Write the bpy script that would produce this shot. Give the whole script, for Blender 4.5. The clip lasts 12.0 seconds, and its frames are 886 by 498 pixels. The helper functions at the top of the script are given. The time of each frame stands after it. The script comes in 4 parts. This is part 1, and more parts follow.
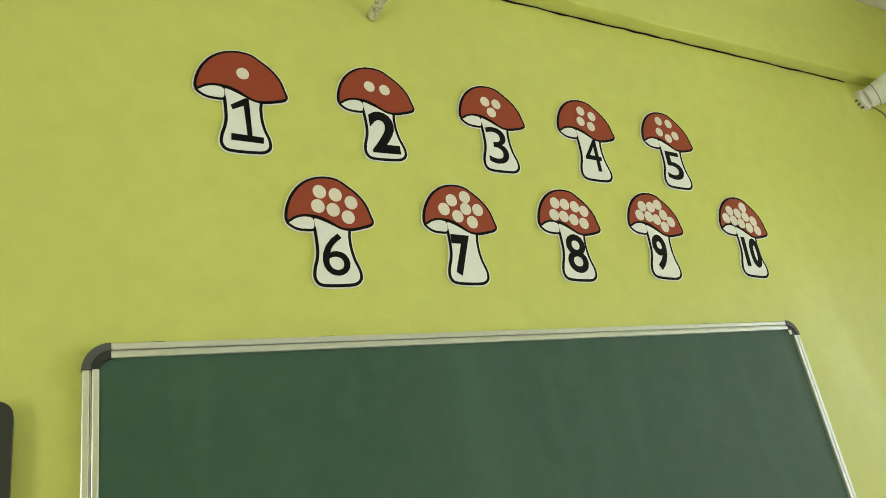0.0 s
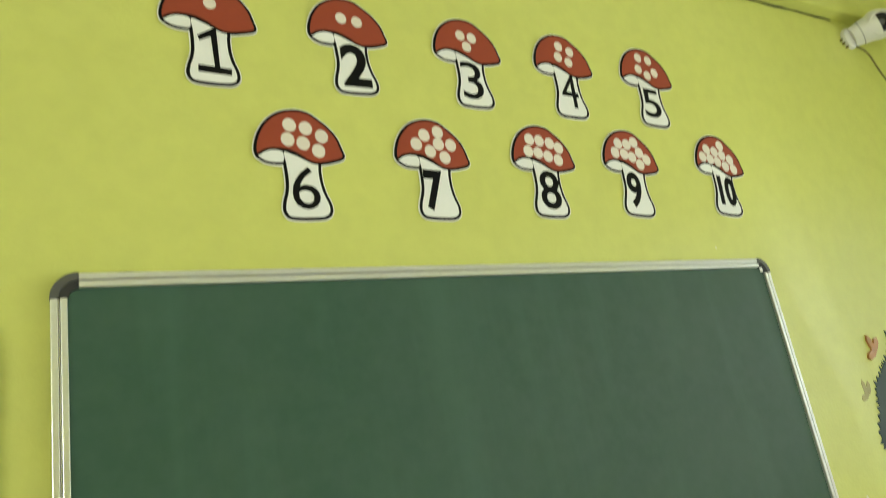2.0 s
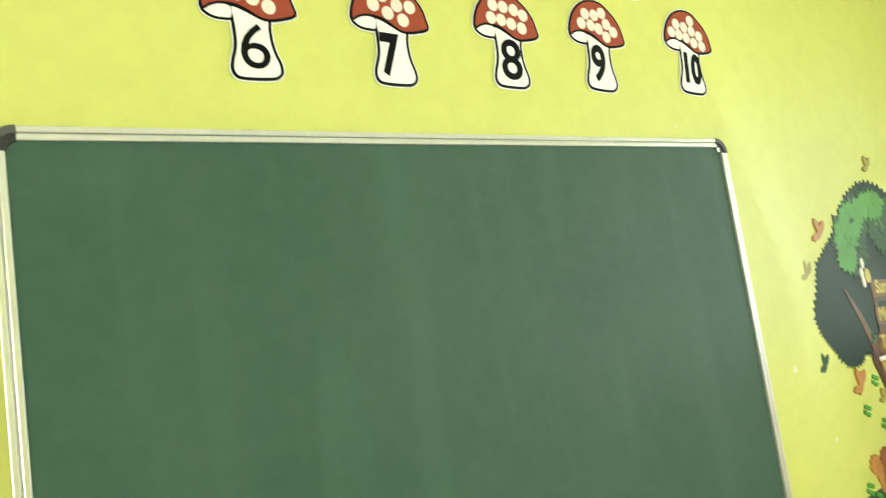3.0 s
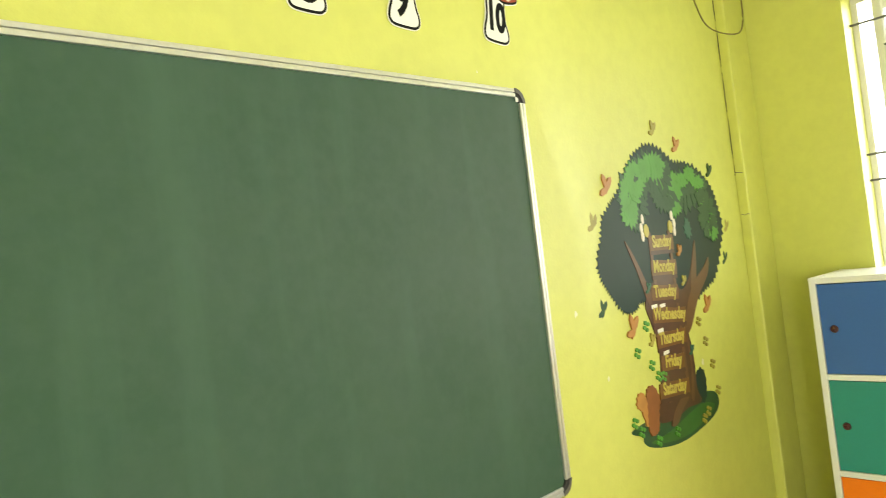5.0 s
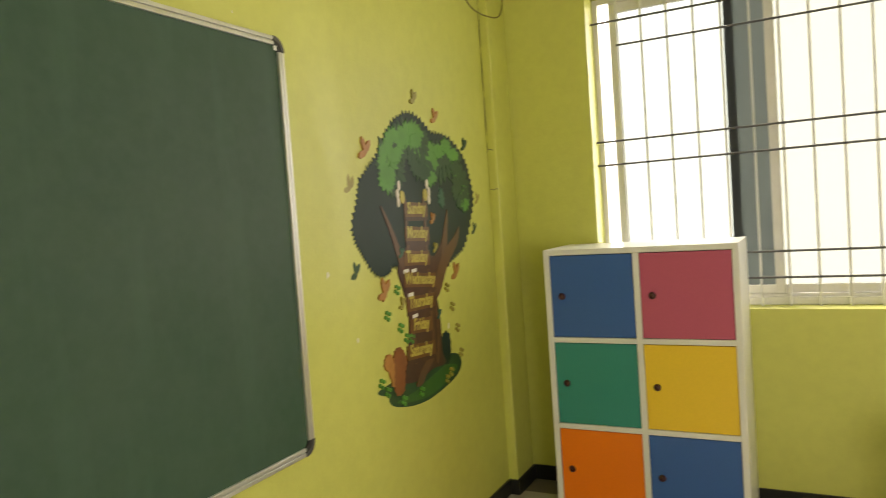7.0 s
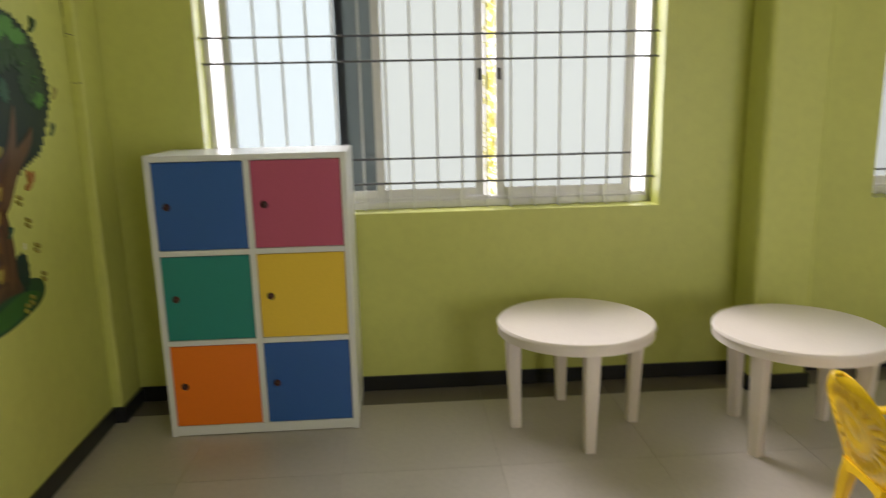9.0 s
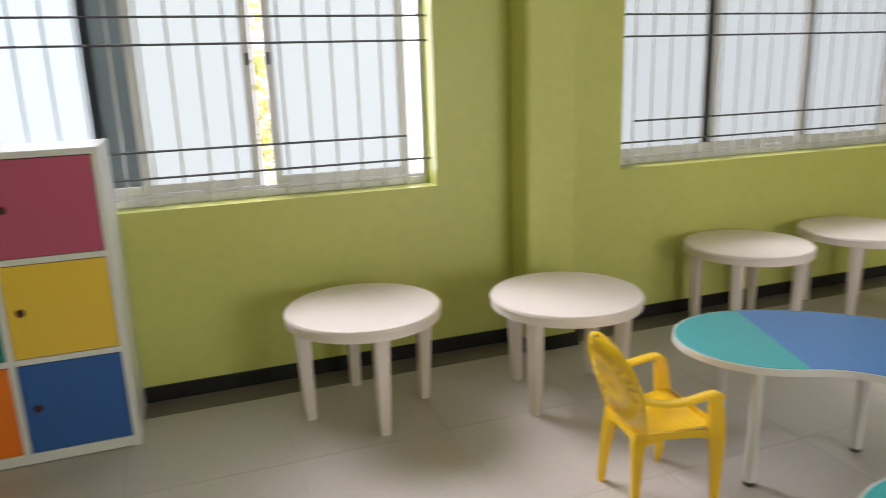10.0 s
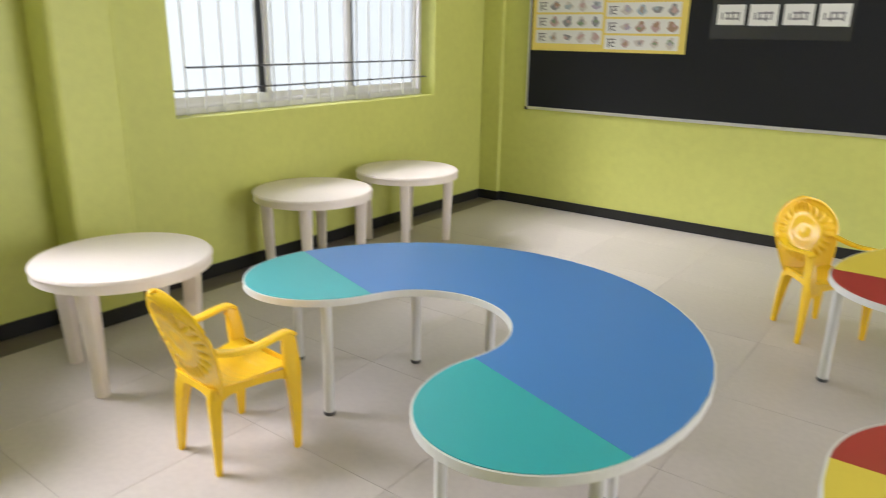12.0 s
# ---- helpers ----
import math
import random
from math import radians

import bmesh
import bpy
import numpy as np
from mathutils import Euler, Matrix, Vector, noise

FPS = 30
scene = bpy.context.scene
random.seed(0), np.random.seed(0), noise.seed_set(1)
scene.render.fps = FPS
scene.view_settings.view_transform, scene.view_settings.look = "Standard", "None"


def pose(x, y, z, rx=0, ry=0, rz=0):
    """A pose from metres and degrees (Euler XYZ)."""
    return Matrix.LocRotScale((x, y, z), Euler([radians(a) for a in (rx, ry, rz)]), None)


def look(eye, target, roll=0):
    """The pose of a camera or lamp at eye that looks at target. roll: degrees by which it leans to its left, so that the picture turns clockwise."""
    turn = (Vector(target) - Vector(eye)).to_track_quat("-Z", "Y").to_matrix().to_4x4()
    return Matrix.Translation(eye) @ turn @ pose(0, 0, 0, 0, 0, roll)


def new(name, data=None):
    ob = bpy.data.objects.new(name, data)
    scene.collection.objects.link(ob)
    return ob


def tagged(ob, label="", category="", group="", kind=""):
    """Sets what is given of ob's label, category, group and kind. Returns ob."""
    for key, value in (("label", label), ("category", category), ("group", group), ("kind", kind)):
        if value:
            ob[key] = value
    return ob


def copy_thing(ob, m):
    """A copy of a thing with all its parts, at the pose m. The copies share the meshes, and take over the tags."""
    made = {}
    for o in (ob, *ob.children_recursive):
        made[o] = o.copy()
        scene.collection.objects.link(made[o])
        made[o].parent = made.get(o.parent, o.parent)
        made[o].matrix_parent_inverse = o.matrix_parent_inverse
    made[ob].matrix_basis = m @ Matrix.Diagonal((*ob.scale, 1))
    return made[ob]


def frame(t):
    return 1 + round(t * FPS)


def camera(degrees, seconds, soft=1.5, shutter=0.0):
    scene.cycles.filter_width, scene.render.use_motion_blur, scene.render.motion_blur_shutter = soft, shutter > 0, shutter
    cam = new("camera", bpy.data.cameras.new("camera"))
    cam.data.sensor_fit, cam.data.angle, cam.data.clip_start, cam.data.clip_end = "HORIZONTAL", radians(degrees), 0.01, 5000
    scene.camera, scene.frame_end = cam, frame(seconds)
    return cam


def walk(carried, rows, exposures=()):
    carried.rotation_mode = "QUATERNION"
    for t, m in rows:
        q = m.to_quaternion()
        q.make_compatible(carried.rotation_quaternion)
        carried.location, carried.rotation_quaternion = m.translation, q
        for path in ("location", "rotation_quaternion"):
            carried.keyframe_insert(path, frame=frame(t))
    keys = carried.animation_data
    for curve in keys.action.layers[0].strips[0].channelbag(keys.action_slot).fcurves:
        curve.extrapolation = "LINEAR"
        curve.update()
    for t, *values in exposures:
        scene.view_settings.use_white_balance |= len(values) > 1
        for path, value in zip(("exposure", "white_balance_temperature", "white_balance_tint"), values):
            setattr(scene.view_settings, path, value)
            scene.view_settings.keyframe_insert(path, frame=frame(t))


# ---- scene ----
cam = camera(64.3, 12.0, soft=0.6, shutter=0.5)
PATH = [
    (0, (0.129, 0.073, 1.62), (1.1, 1.676, 2.319), -10.1),
    (0.5, (0.135, 0.069, 1.619), (1.103, 1.679, 2.306), -10.1),
    (1, (0.136, 0.059, 1.623), (1.107, 1.668, 2.309), -10.3),
    (1.5, (0.147, 0.046, 1.617), (1.133, 1.648, 2.295), -10.3),
    (2, (0.166, 0.052, 1.585), (1.158, 1.699, 2.137), -9.9),
    (2.5, (0.177, 0.065, 1.568), (1.178, 1.764, 1.903), -9.1),
    (3, (0.205, 0.029, 1.554), (1.245, 1.724, 1.763), -8.3),
    (3.5, (0.246, 0.008, 1.542), (1.394, 1.642, 1.657), -7.5),
    (5.5, (0.351, 0.002, 1.465), (1.816, 1.364, 1.461), -6.6),
    (6, (0.371, 0.0, 1.471), (1.923, 1.259, 1.378), -5.7),
    (6.5, (0.378, -0.009, 1.423), (2.047, 1.088, 1.311), -5.0),
    (8.5, (0.454, 0.01, 1.445), (2.426, 0.236, 1.197), -1.7),
    (9, (0.48, 0.034, 1.44), (2.432, -0.085, 1.021), -1.3),
    (9.5, (0.471, -0.027, 1.402), (2.381, -0.394, 0.935), -1.8),
    (10, (0.496, -0.056, 1.465), (2.321, -0.713, 0.976), -1.9),
    (10.5, (0.514, -0.09, 1.42), (2.171, -1.107, 0.953), 0.1),
    (11, (0.529, -0.111, 1.409), (2.046, -1.306, 0.887), 0.2),
    (11.5, (0.535, -0.145, 1.412), (1.875, -1.528, 0.871), -0.0),
    (12, (0.525, -0.199, 1.355), (1.664, -1.734, 0.768), 0.9),
]
EXPOSURES = [
    (0.0, 0.12, 6500, 2), (1.6, 0.14, 6500, 2), (2.0, 0.25, 6500, 1), (2.5, 0.52, 6550, 0), (3.0, 0.92, 6450, 2), (3.5, 1.1, 6150, 4), (5.5, 0.72, 7700, 6),
    (6.5, 0.25, 7900, 14), (8.5, -0.75, 6850, 16), (9.0, -0.68, 6450, 19), (9.5, -0.55, 6150, 22), (10.5, -0.46, 6050, 23), (11.5, -0.12, 5980, 23), (12.0, 0.05, 5950, 22),
]
walk(cam, [(t, look(eye, target, roll)) for t, eye, target, roll in PATH], EXPOSURES)

# ---- light ----
# walls: north y = YN, east x = XE, south y = YS, west x = XW
YN, XE, YS, XW, TOP = 1.389, 3.84, -5.205, -3.1, 3.46
WALL = 0.23

world = bpy.data.worlds.new("overcast_sky")
scene.world = world
world.use_nodes = True
sky = world.node_tree.nodes.new("ShaderNodeTexSky")
sky.sky_type, sky.sun_disc = "NISHITA", False
sky.sun_elevation, sky.sun_rotation = radians(42), radians(62)
world.node_tree.links.new(sky.outputs[0], world.node_tree.nodes["Background"].inputs[0])
world.node_tree.nodes["Background"].inputs[1].default_value = 0.1


def daylight(name, where, rot, size_x, size_y, watts, colour=(1, 1, 1)):
    """Sky light in an opening."""
    lamp = bpy.data.lights.new(name, "AREA")
    lamp.shape, lamp.size, lamp.size_y, lamp.energy, lamp.color = "RECTANGLE", size_x, size_y, watts, colour
    ob = new(name, lamp)
    ob.matrix_world = pose(*where, *rot)
    return ob


# bright hazy sky to the north-east, high above the windows
sun = new("sun", bpy.data.lights.new("sun", "SUN"))
sun.data.energy, sun.data.angle, sun.data.color = 5.0, radians(26), (1.0, 0.97, 0.92)
sun.matrix_world = look((10, 5.3, 10.2), (0, 0, 0))

for middle, length, flux in ((-0.40, 2.8, 45), (-3.80, 3.3, 37)):
    daylight("window_daylight", (XE + 0.40, middle, 1.72), (0, 84, 0), 1.7, length, flux * length, (0.95, 0.98, 1.0)).data.spread = radians(168)
daylight("door_daylight", (XW - 0.3, -3.3, 1.3), (0, -90, 0), 2.4, 2.4, 150, (1.0, 0.98, 0.96))


# ---- materials ----
def material(name, colour, rough=0.5, metal=0.0, fine=0.0, fine_scale=60.0, blotch=0.0, blotch_scale=2.0,
             bump=0.0, bump_scale=200.0, spread=0.0, coat=0.0, dark=None):
    """A procedural surface: base colour, blotches and grain at two scales, relief, and a spread of tone from object to object."""
    m = bpy.data.materials.new(name)
    m.use_nodes = True
    nt = m.node_tree
    b = nt.nodes["Principled BSDF"]
    b.inputs["Roughness"].default_value, b.inputs["Metallic"].default_value = rough, metal
    b.inputs["Coat Weight"].default_value = coat
    geo = nt.nodes.new("ShaderNodeTexCoord")
    low = tuple(c * 0.6 for c in colour) if dark is None else dark

    def mixed(under, amount_socket, other):
        mx = nt.nodes.new("ShaderNodeMix")
        mx.data_type = "RGBA"
        nt.links.new(amount_socket, mx.inputs[0])
        if under is None:
            mx.inputs[6].default_value = (*colour, 1)
        else:
            nt.links.new(under, mx.inputs[6])
        mx.inputs[7].default_value = (*other, 1)
        return mx.outputs[2]

    def noisy(scale, detail, lo, hi, amount):
        n = nt.nodes.new("ShaderNodeTexNoise")
        n.inputs["Scale"].default_value, n.inputs["Detail"].default_value = scale, detail
        nt.links.new(geo.outputs["Object"], n.inputs["Vector"])
        r = nt.nodes.new("ShaderNodeMapRange")
        r.inputs[1].default_value, r.inputs[2].default_value, r.inputs[3].default_value, r.inputs[4].default_value = lo, hi, 0, amount
        nt.links.new(n.outputs[0], r.inputs[0])
        return r.outputs[0]

    out = None
    if blotch:
        out = mixed(out, noisy(blotch_scale, 5, 0.4, 0.75, blotch), low)
    if fine:
        out = mixed(out, noisy(fine_scale, 3, 0.35, 0.7, fine), low)
    if spread:
        info = nt.nodes.new("ShaderNodeObjectInfo")
        r = nt.nodes.new("ShaderNodeMath")
        r.operation = "MULTIPLY"
        r.inputs[1].default_value = spread
        nt.links.new(info.outputs["Random"], r.inputs[0])
        out = mixed(out, r.outputs[0], low)
    if out is None:
        b.inputs["Base Color"].default_value = (*colour, 1)
    else:
        nt.links.new(out, b.inputs["Base Color"])
    if bump:
        n = nt.nodes.new("ShaderNodeTexNoise")
        n.inputs["Scale"].default_value, n.inputs["Detail"].default_value = bump_scale, 4
        nt.links.new(geo.outputs["Object"], n.inputs["Vector"])
        k = nt.nodes.new("ShaderNodeBump")
        k.inputs["Strength"].default_value, k.inputs["Distance"].default_value = bump, 0.002
        nt.links.new(n.outputs[0], k.inputs["Height"])
        nt.links.new(k.outputs[0], b.inputs["Normal"])
    return m


PAINT = material("lime_green_wall_paint", (0.59, 0.61, 0.155), 0.45, blotch=0.14, blotch_scale=1.3, fine=0.14, fine_scale=22, bump=0.4, bump_scale=90)
CEILING = material("white_ceiling_paint", (0.78, 0.78, 0.72), 0.8, blotch=0.08, bump=0.2, bump_scale=60)
TILE = material("grey_beige_floor_tile", (0.56, 0.51, 0.465), 0.36, blotch=0.16, blotch_scale=2.2, fine=0.15, fine_scale=40, spread=0.12, bump=0.03, bump_scale=12)
TILE_DARK = material("dark_border_floor_tile", (0.19, 0.165, 0.14), 0.3, blotch=0.25, blotch_scale=3, fine=0.15, fine_scale=40)
GROUT = material("grey_grout", (0.46, 0.42, 0.385), 0.9, fine=0.2)
GRANITE = material("black_granite", (0.015, 0.015, 0.014), 0.3, fine=0.5, fine_scale=180, dark=(0.035, 0.035, 0.035))
ALU = material("brushed_aluminium", (0.72, 0.72, 0.70), 0.32, metal=0.85, fine=0.15, fine_scale=90, bump=0.05)
ALU_WHITE = material("grey_white_aluminium", (0.72, 0.71, 0.70), 0.4, metal=0.1, blotch=0.2, blotch_scale=9, fine=0.1)
STEEL_LIGHT = material("pale_grey_painted_bar", (0.70, 0.70, 0.69), 0.45, fine=0.2, fine_scale=50)
STEEL = material("grey_painted_steel_bar", (0.10, 0.10, 0.105), 0.5, metal=0.2, fine=0.2, fine_scale=50)
RUBBER = material("black_plastic", (0.018, 0.018, 0.018), 0.45)
GREYPLASTIC = material("grey_plastic", (0.075, 0.075, 0.072), 0.45)
CHALK = material("green_chalkboard", (0.026, 0.075, 0.047), 0.5, blotch=0.5, blotch_scale=2.6, fine=0.3, fine_scale=30, dark=(0.055, 0.103, 0.076))
FELT = material("black_felt", (0.017, 0.018, 0.019), 0.95, fine=0.5, fine_scale=300, dark=(0.034, 0.035, 0.036), bump=0.3, bump_scale=400)
SCREEN = material("dark_blue_screen", (0.008, 0.035, 0.085), 0.12)
LAMINATE = material("white_laminate", (0.78, 0.78, 0.77), 0.3, blotch=0.05, fine=0.04)
BLUE_L = material("blue_laminate", (0.035, 0.125, 0.42), 0.36, fine=0.1, fine_scale=140)
PINK_L = material("rose_laminate", (0.54, 0.105, 0.20), 0.36, fine=0.1, fine_scale=140)
GREEN_L = material("teal_green_laminate", (0.018, 0.26, 0.235), 0.36, fine=0.1, fine_scale=140)
YELLOW_L = material("yellow_laminate", (0.90, 0.60, 0.06), 0.36, fine=0.1, fine_scale=140)
ORANGE_L = material("orange_laminate", (0.92, 0.21, 0.012), 0.36, fine=0.1, fine_scale=140)
KNOB = material("dark_red_brown_knob", (0.06, 0.015, 0.015), 0.3)
TABLE_PLASTIC = material("off_white_moulded_plastic", (0.83, 0.745, 0.69), 0.36, blotch=0.08, blotch_scale=5, fine=0.06, fine_scale=60, bump=0.05)
CHAIR_PLASTIC = material("yellow_moulded_plastic", (0.92, 0.575, 0.010), 0.24, fine=0.05, fine_scale=40)
TABLE_BLUE = material("blue_table_laminate", (0.055, 0.215, 0.56), 0.33, fine=0.05, fine_scale=90)
TABLE_TEAL = material("turquoise_table_laminate", (0.025, 0.40, 0.43), 0.33, fine=0.05, fine_scale=90)
TABLE_RED = material("red_table_laminate", (0.36, 0.03, 0.03), 0.33, fine=0.05, fine_scale=90)
TABLE_YELLOW = material("yellow_table_laminate", (0.70, 0.55, 0.06), 0.33, fine=0.05, fine_scale=90)
WHITE_EDGE = material("white_edge_band", (0.74, 0.73, 0.69), 0.4, fine=0.05)
WHITE_STEEL = material("white_painted_steel", (0.70, 0.69, 0.66), 0.35, fine=0.06, fine_scale=50)
CARD_WHITE = material("white_card", (0.79, 0.79, 0.77), 0.6, fine=0.05)
INK = material("black_ink", (0.003, 0.003, 0.003), 0.75)
INK.node_tree.nodes["Principled BSDF"].inputs["Specular IOR Level"].default_value = 0.15
CAP_RED = material("brown_red_card", (0.30, 0.052, 0.022), 0.6, blotch=0.2, blotch_scale=14, fine=0.1)
DOT = material("cream_card", (0.72, 0.66, 0.58), 0.6)
LEAF_DARK = material("dark_green_vinyl", (0.012, 0.033, 0.029), 0.42, blotch=0.4, blotch_scale=9)
LEAF_MID = material("mid_green_vinyl", (0.018, 0.070, 0.026), 0.42, blotch=0.4, blotch_scale=12)
LEAF_LIGHT = material("leaf_green_vinyl", (0.085, 0.29, 0.045), 0.42, blotch=0.4, blotch_scale=14)
LEAF_TEAL = material("teal_green_vinyl", (0.025, 0.11, 0.075), 0.42, blotch=0.4, blotch_scale=12)
GRASS = material("grass_green_vinyl", (0.035, 0.13, 0.022), 0.42, blotch=0.4, blotch_scale=12)
BARK = material("brown_vinyl", (0.075, 0.030, 0.016), 0.3, blotch=0.5, blotch_scale=18)
BARK_LIGHT = material("light_brown_vinyl", (0.12, 0.055, 0.026), 0.3, blotch=0.4, blotch_scale=18)
BOARD_BROWN = material("plank_brown_vinyl", (0.16, 0.07, 0.016), 0.3, blotch=0.5, blotch_scale=30)
LETTER = material("yellow_letter_vinyl", (0.48, 0.40, 0.085), 0.4)
RUST = material("orange_vinyl", (0.44, 0.20, 0.055), 0.4, blotch=0.4, blotch_scale=30)
FOX = material("russet_vinyl", (0.24, 0.08, 0.025), 0.4, blotch=0.5, blotch_scale=25)
OLIVE = material("olive_vinyl", (0.32, 0.27, 0.05), 0.3, blotch=0.4, blotch_scale=30)
POSTER = material("yellow_poster_paper", (0.80, 0.63, 0.13), 0.4, blotch=0.1, blotch_scale=5)
# chalk dust wiped in upright streaks
_t = CHALK.node_tree
_c, _n, _s = (_t.nodes.new(k) for k in ("ShaderNodeTexCoord", "ShaderNodeTexNoise", "ShaderNodeMapping"))
_s.inputs["Scale"].default_value = (9, 1, 0.9)
_n.inputs["Scale"].default_value, _n.inputs["Detail"].default_value = 1.0, 6
_r, _x = _t.nodes.new("ShaderNodeMapRange"), _t.nodes.new("ShaderNodeMix")
_r.inputs[1].default_value, _r.inputs[2].default_value, _r.inputs[4].default_value = 0.52, 0.72, 0.55
_x.data_type = "RGBA"
_x.inputs[7].default_value = (0.050, 0.112, 0.078, 1)
_p = _t.nodes["Principled BSDF"].inputs["Base Color"]
_t.links.new(_c.outputs["Object"], _s.inputs[0])
_t.links.new(_s.outputs[0], _n.inputs["Vector"])
_t.links.new(_n.outputs[0], _r.inputs[0])
_t.links.new(_r.outputs[0], _x.inputs[0])
_t.links.new(_p.links[0].from_socket, _x.inputs[6])
_t.links.new(_x.outputs[2], _p)
PAPER = material("white_paper", (0.75, 0.74, 0.70), 0.5)
GREY_PRINT = material("grey_print", (0.26, 0.25, 0.26), 0.5)
BROWN_PRINT = material("brown_print", (0.38, 0.24, 0.16), 0.5)
PINK_PRINT = material("pink_print", (0.50, 0.34, 0.32), 0.5)
BLUE_PRINT = material("blue_grey_print", (0.36, 0.42, 0.46), 0.5)
GREEN_PRINT = material("green_print", (0.22, 0.30, 0.18), 0.5)
LILAC_PRINT = material("lilac_print", (0.42, 0.36, 0.45), 0.5)
PALE_PRINT = material("pale_print", (0.60, 0.55, 0.50), 0.5, blotch=0.4, blotch_scale=40)
CHART_INK = material("faded_black_print", (0.12, 0.11, 0.12), 0.5)
POCKET = material("dark_clear_plastic_pocket", (0.03, 0.03, 0.033), 0.18)
CCTV_WHITE = material("white_camera_housing", (0.72, 0.71, 0.66), 0.35)
LENS = material("black_lens", (0.006, 0.006, 0.008), 0.08)
CABLE = material("olive_cable", (0.16, 0.14, 0.04), 0.6)
PIPE = material("paint_flecked_pipe", (0.62, 0.60, 0.38), 0.5, blotch=0.9, blotch_scale=90, dark=(0.03, 0.03, 0.02))

for _m, _v in ((GRANITE, 0.3), (FELT, 0.15), (CAP_RED, 0.3), (LEAF_DARK, 0.35), (CHALK, 0.42)):
    _m.node_tree.nodes["Principled BSDF"].inputs["Specular IOR Level"].default_value = _v



def frosted(name, tint):
    m = bpy.data.materials.new(name)
    m.use_nodes = True
    g = m.node_tree.nodes["Principled BSDF"]
    g.inputs["Base Color"].default_value = (*tint, 1)
    g.inputs["Transmission Weight"].default_value = 1.0
    g.inputs["Roughness"].default_value = 0.3
    g.inputs["IOR"].default_value = 1.2
    return m


GLASS = frosted("frosted_glass", (0.096, 0.103, 0.093))
GLASS_THIN = frosted("lightly_frosted_glass", (0.112, 0.128, 0.125))


# ---- mesh helpers ----
def link(name, bm, mat, parent=None, label="", smooth=False):
    me = bpy.data.meshes.new(name)
    bmesh.ops.recalc_face_normals(bm, faces=bm.faces)
    if smooth:
        for f in bm.faces:
            f.smooth = True
    bm.to_mesh(me)
    bm.free()
    me.materials.append(mat)
    ob = new(name, me)
    if smooth:
        me.set_sharp_from_angle(angle=radians(40))
    if parent is not None:
        ob.parent = parent
    if label:
        ob["label"] = label
    return ob


def part(name, bm, mat, parent, label="", smooth=False):
    return link(name, bm, mat, parent, label, smooth)


def empty(name, label, category, group="", kind="", at=None):
    ob = new(name)
    ob.empty_display_size = 0.05
    if at is not None:
        ob.matrix_world = at
    return tagged(ob, label, category, group, kind)


def box(bm, x0, x1, y0, y1, z0, z1, bevel=0.0):
    got = bmesh.ops.create_cube(bm, size=1.0)
    for v in got["verts"]:
        v.co = Vector((x0 + (v.co.x + 0.5) * (x1 - x0), y0 + (v.co.y + 0.5) * (y1 - y0), z0 + (v.co.z + 0.5) * (z1 - z0)))
    if bevel:
        edges = {e for v in got["verts"] for e in v.link_edges}
        bmesh.ops.bevel(bm, geom=list(edges), offset=bevel, segments=2, affect="EDGES", profile=0.5)
    return bm


def boxed(x0, x1, y0, y1, z0, z1, bevel=0.0):
    return box(bmesh.new(), x0, x1, y0, y1, z0, z1, bevel)


def sweep(bm, pts, sizes, sides=8, square=0.0, flat=None):
    """A tube along pts; sizes: (half width, half height) at each; square 0 round .. 1 boxy; flat: the way the width points."""
    pts = [Vector(p) for p in pts]
    rings = []
    for i, p in enumerate(pts):
        d = (pts[min(i + 1, len(pts) - 1)] - pts[max(i - 1, 0)]).normalized()
        ref = Vector(flat) if flat is not None else (Vector((0, 0, 1)) if abs(d.z) < 0.9 else Vector((1, 0, 0)))
        a = (ref - d * ref.dot(d)).normalized() if flat is not None else d.cross(ref).normalized()
        b = d.cross(a).normalized()
        w, h = sizes[i] if isinstance(sizes, list) else sizes
        ring = []
        for k in range(sides):
            t = 2 * math.pi * (k + 0.5) / sides
            c, s = math.cos(t), math.sin(t)
            e = 1 / (1 + square * 3)
            ring.append(bm.verts.new(p + a * (w * math.copysign(abs(c) ** e, c)) + b * (h * math.copysign(abs(s) ** e, s))))
        rings.append(ring)
    for r0, r1 in zip(rings, rings[1:]):
        for k in range(sides):
            bm.faces.new((r0[k], r0[(k + 1) % sides], r1[(k + 1) % sides], r1[k]))
    bm.faces.new(rings[0])
    bm.faces.new(list(reversed(rings[-1])))
    return bm


def lathe(bm, profile, n=48, axis=None):
    """Revolve (radius, height) pairs about z, or place by the matrix axis."""
    m = axis or Matrix.Identity(4)
    rings = []
    for r, z in profile:
        if r < 1e-6:
            rings.append([bm.verts.new(m @ Vector((0, 0, z)))])
        else:
            rings.append([bm.verts.new(m @ Vector((r * math.cos(2 * math.pi * k / n), r * math.sin(2 * math.pi * k / n), z))) for k in range(n)])
    for a, b in zip(rings, rings[1:]):
        for k in range(n):
            q = [a[k % len(a)], a[(k + 1) % len(a)], b[(k + 1) % len(b)], b[k % len(b)]]
            q = list(dict.fromkeys(q))
            if len(q) > 2:
                bm.faces.new(q)
    return bm


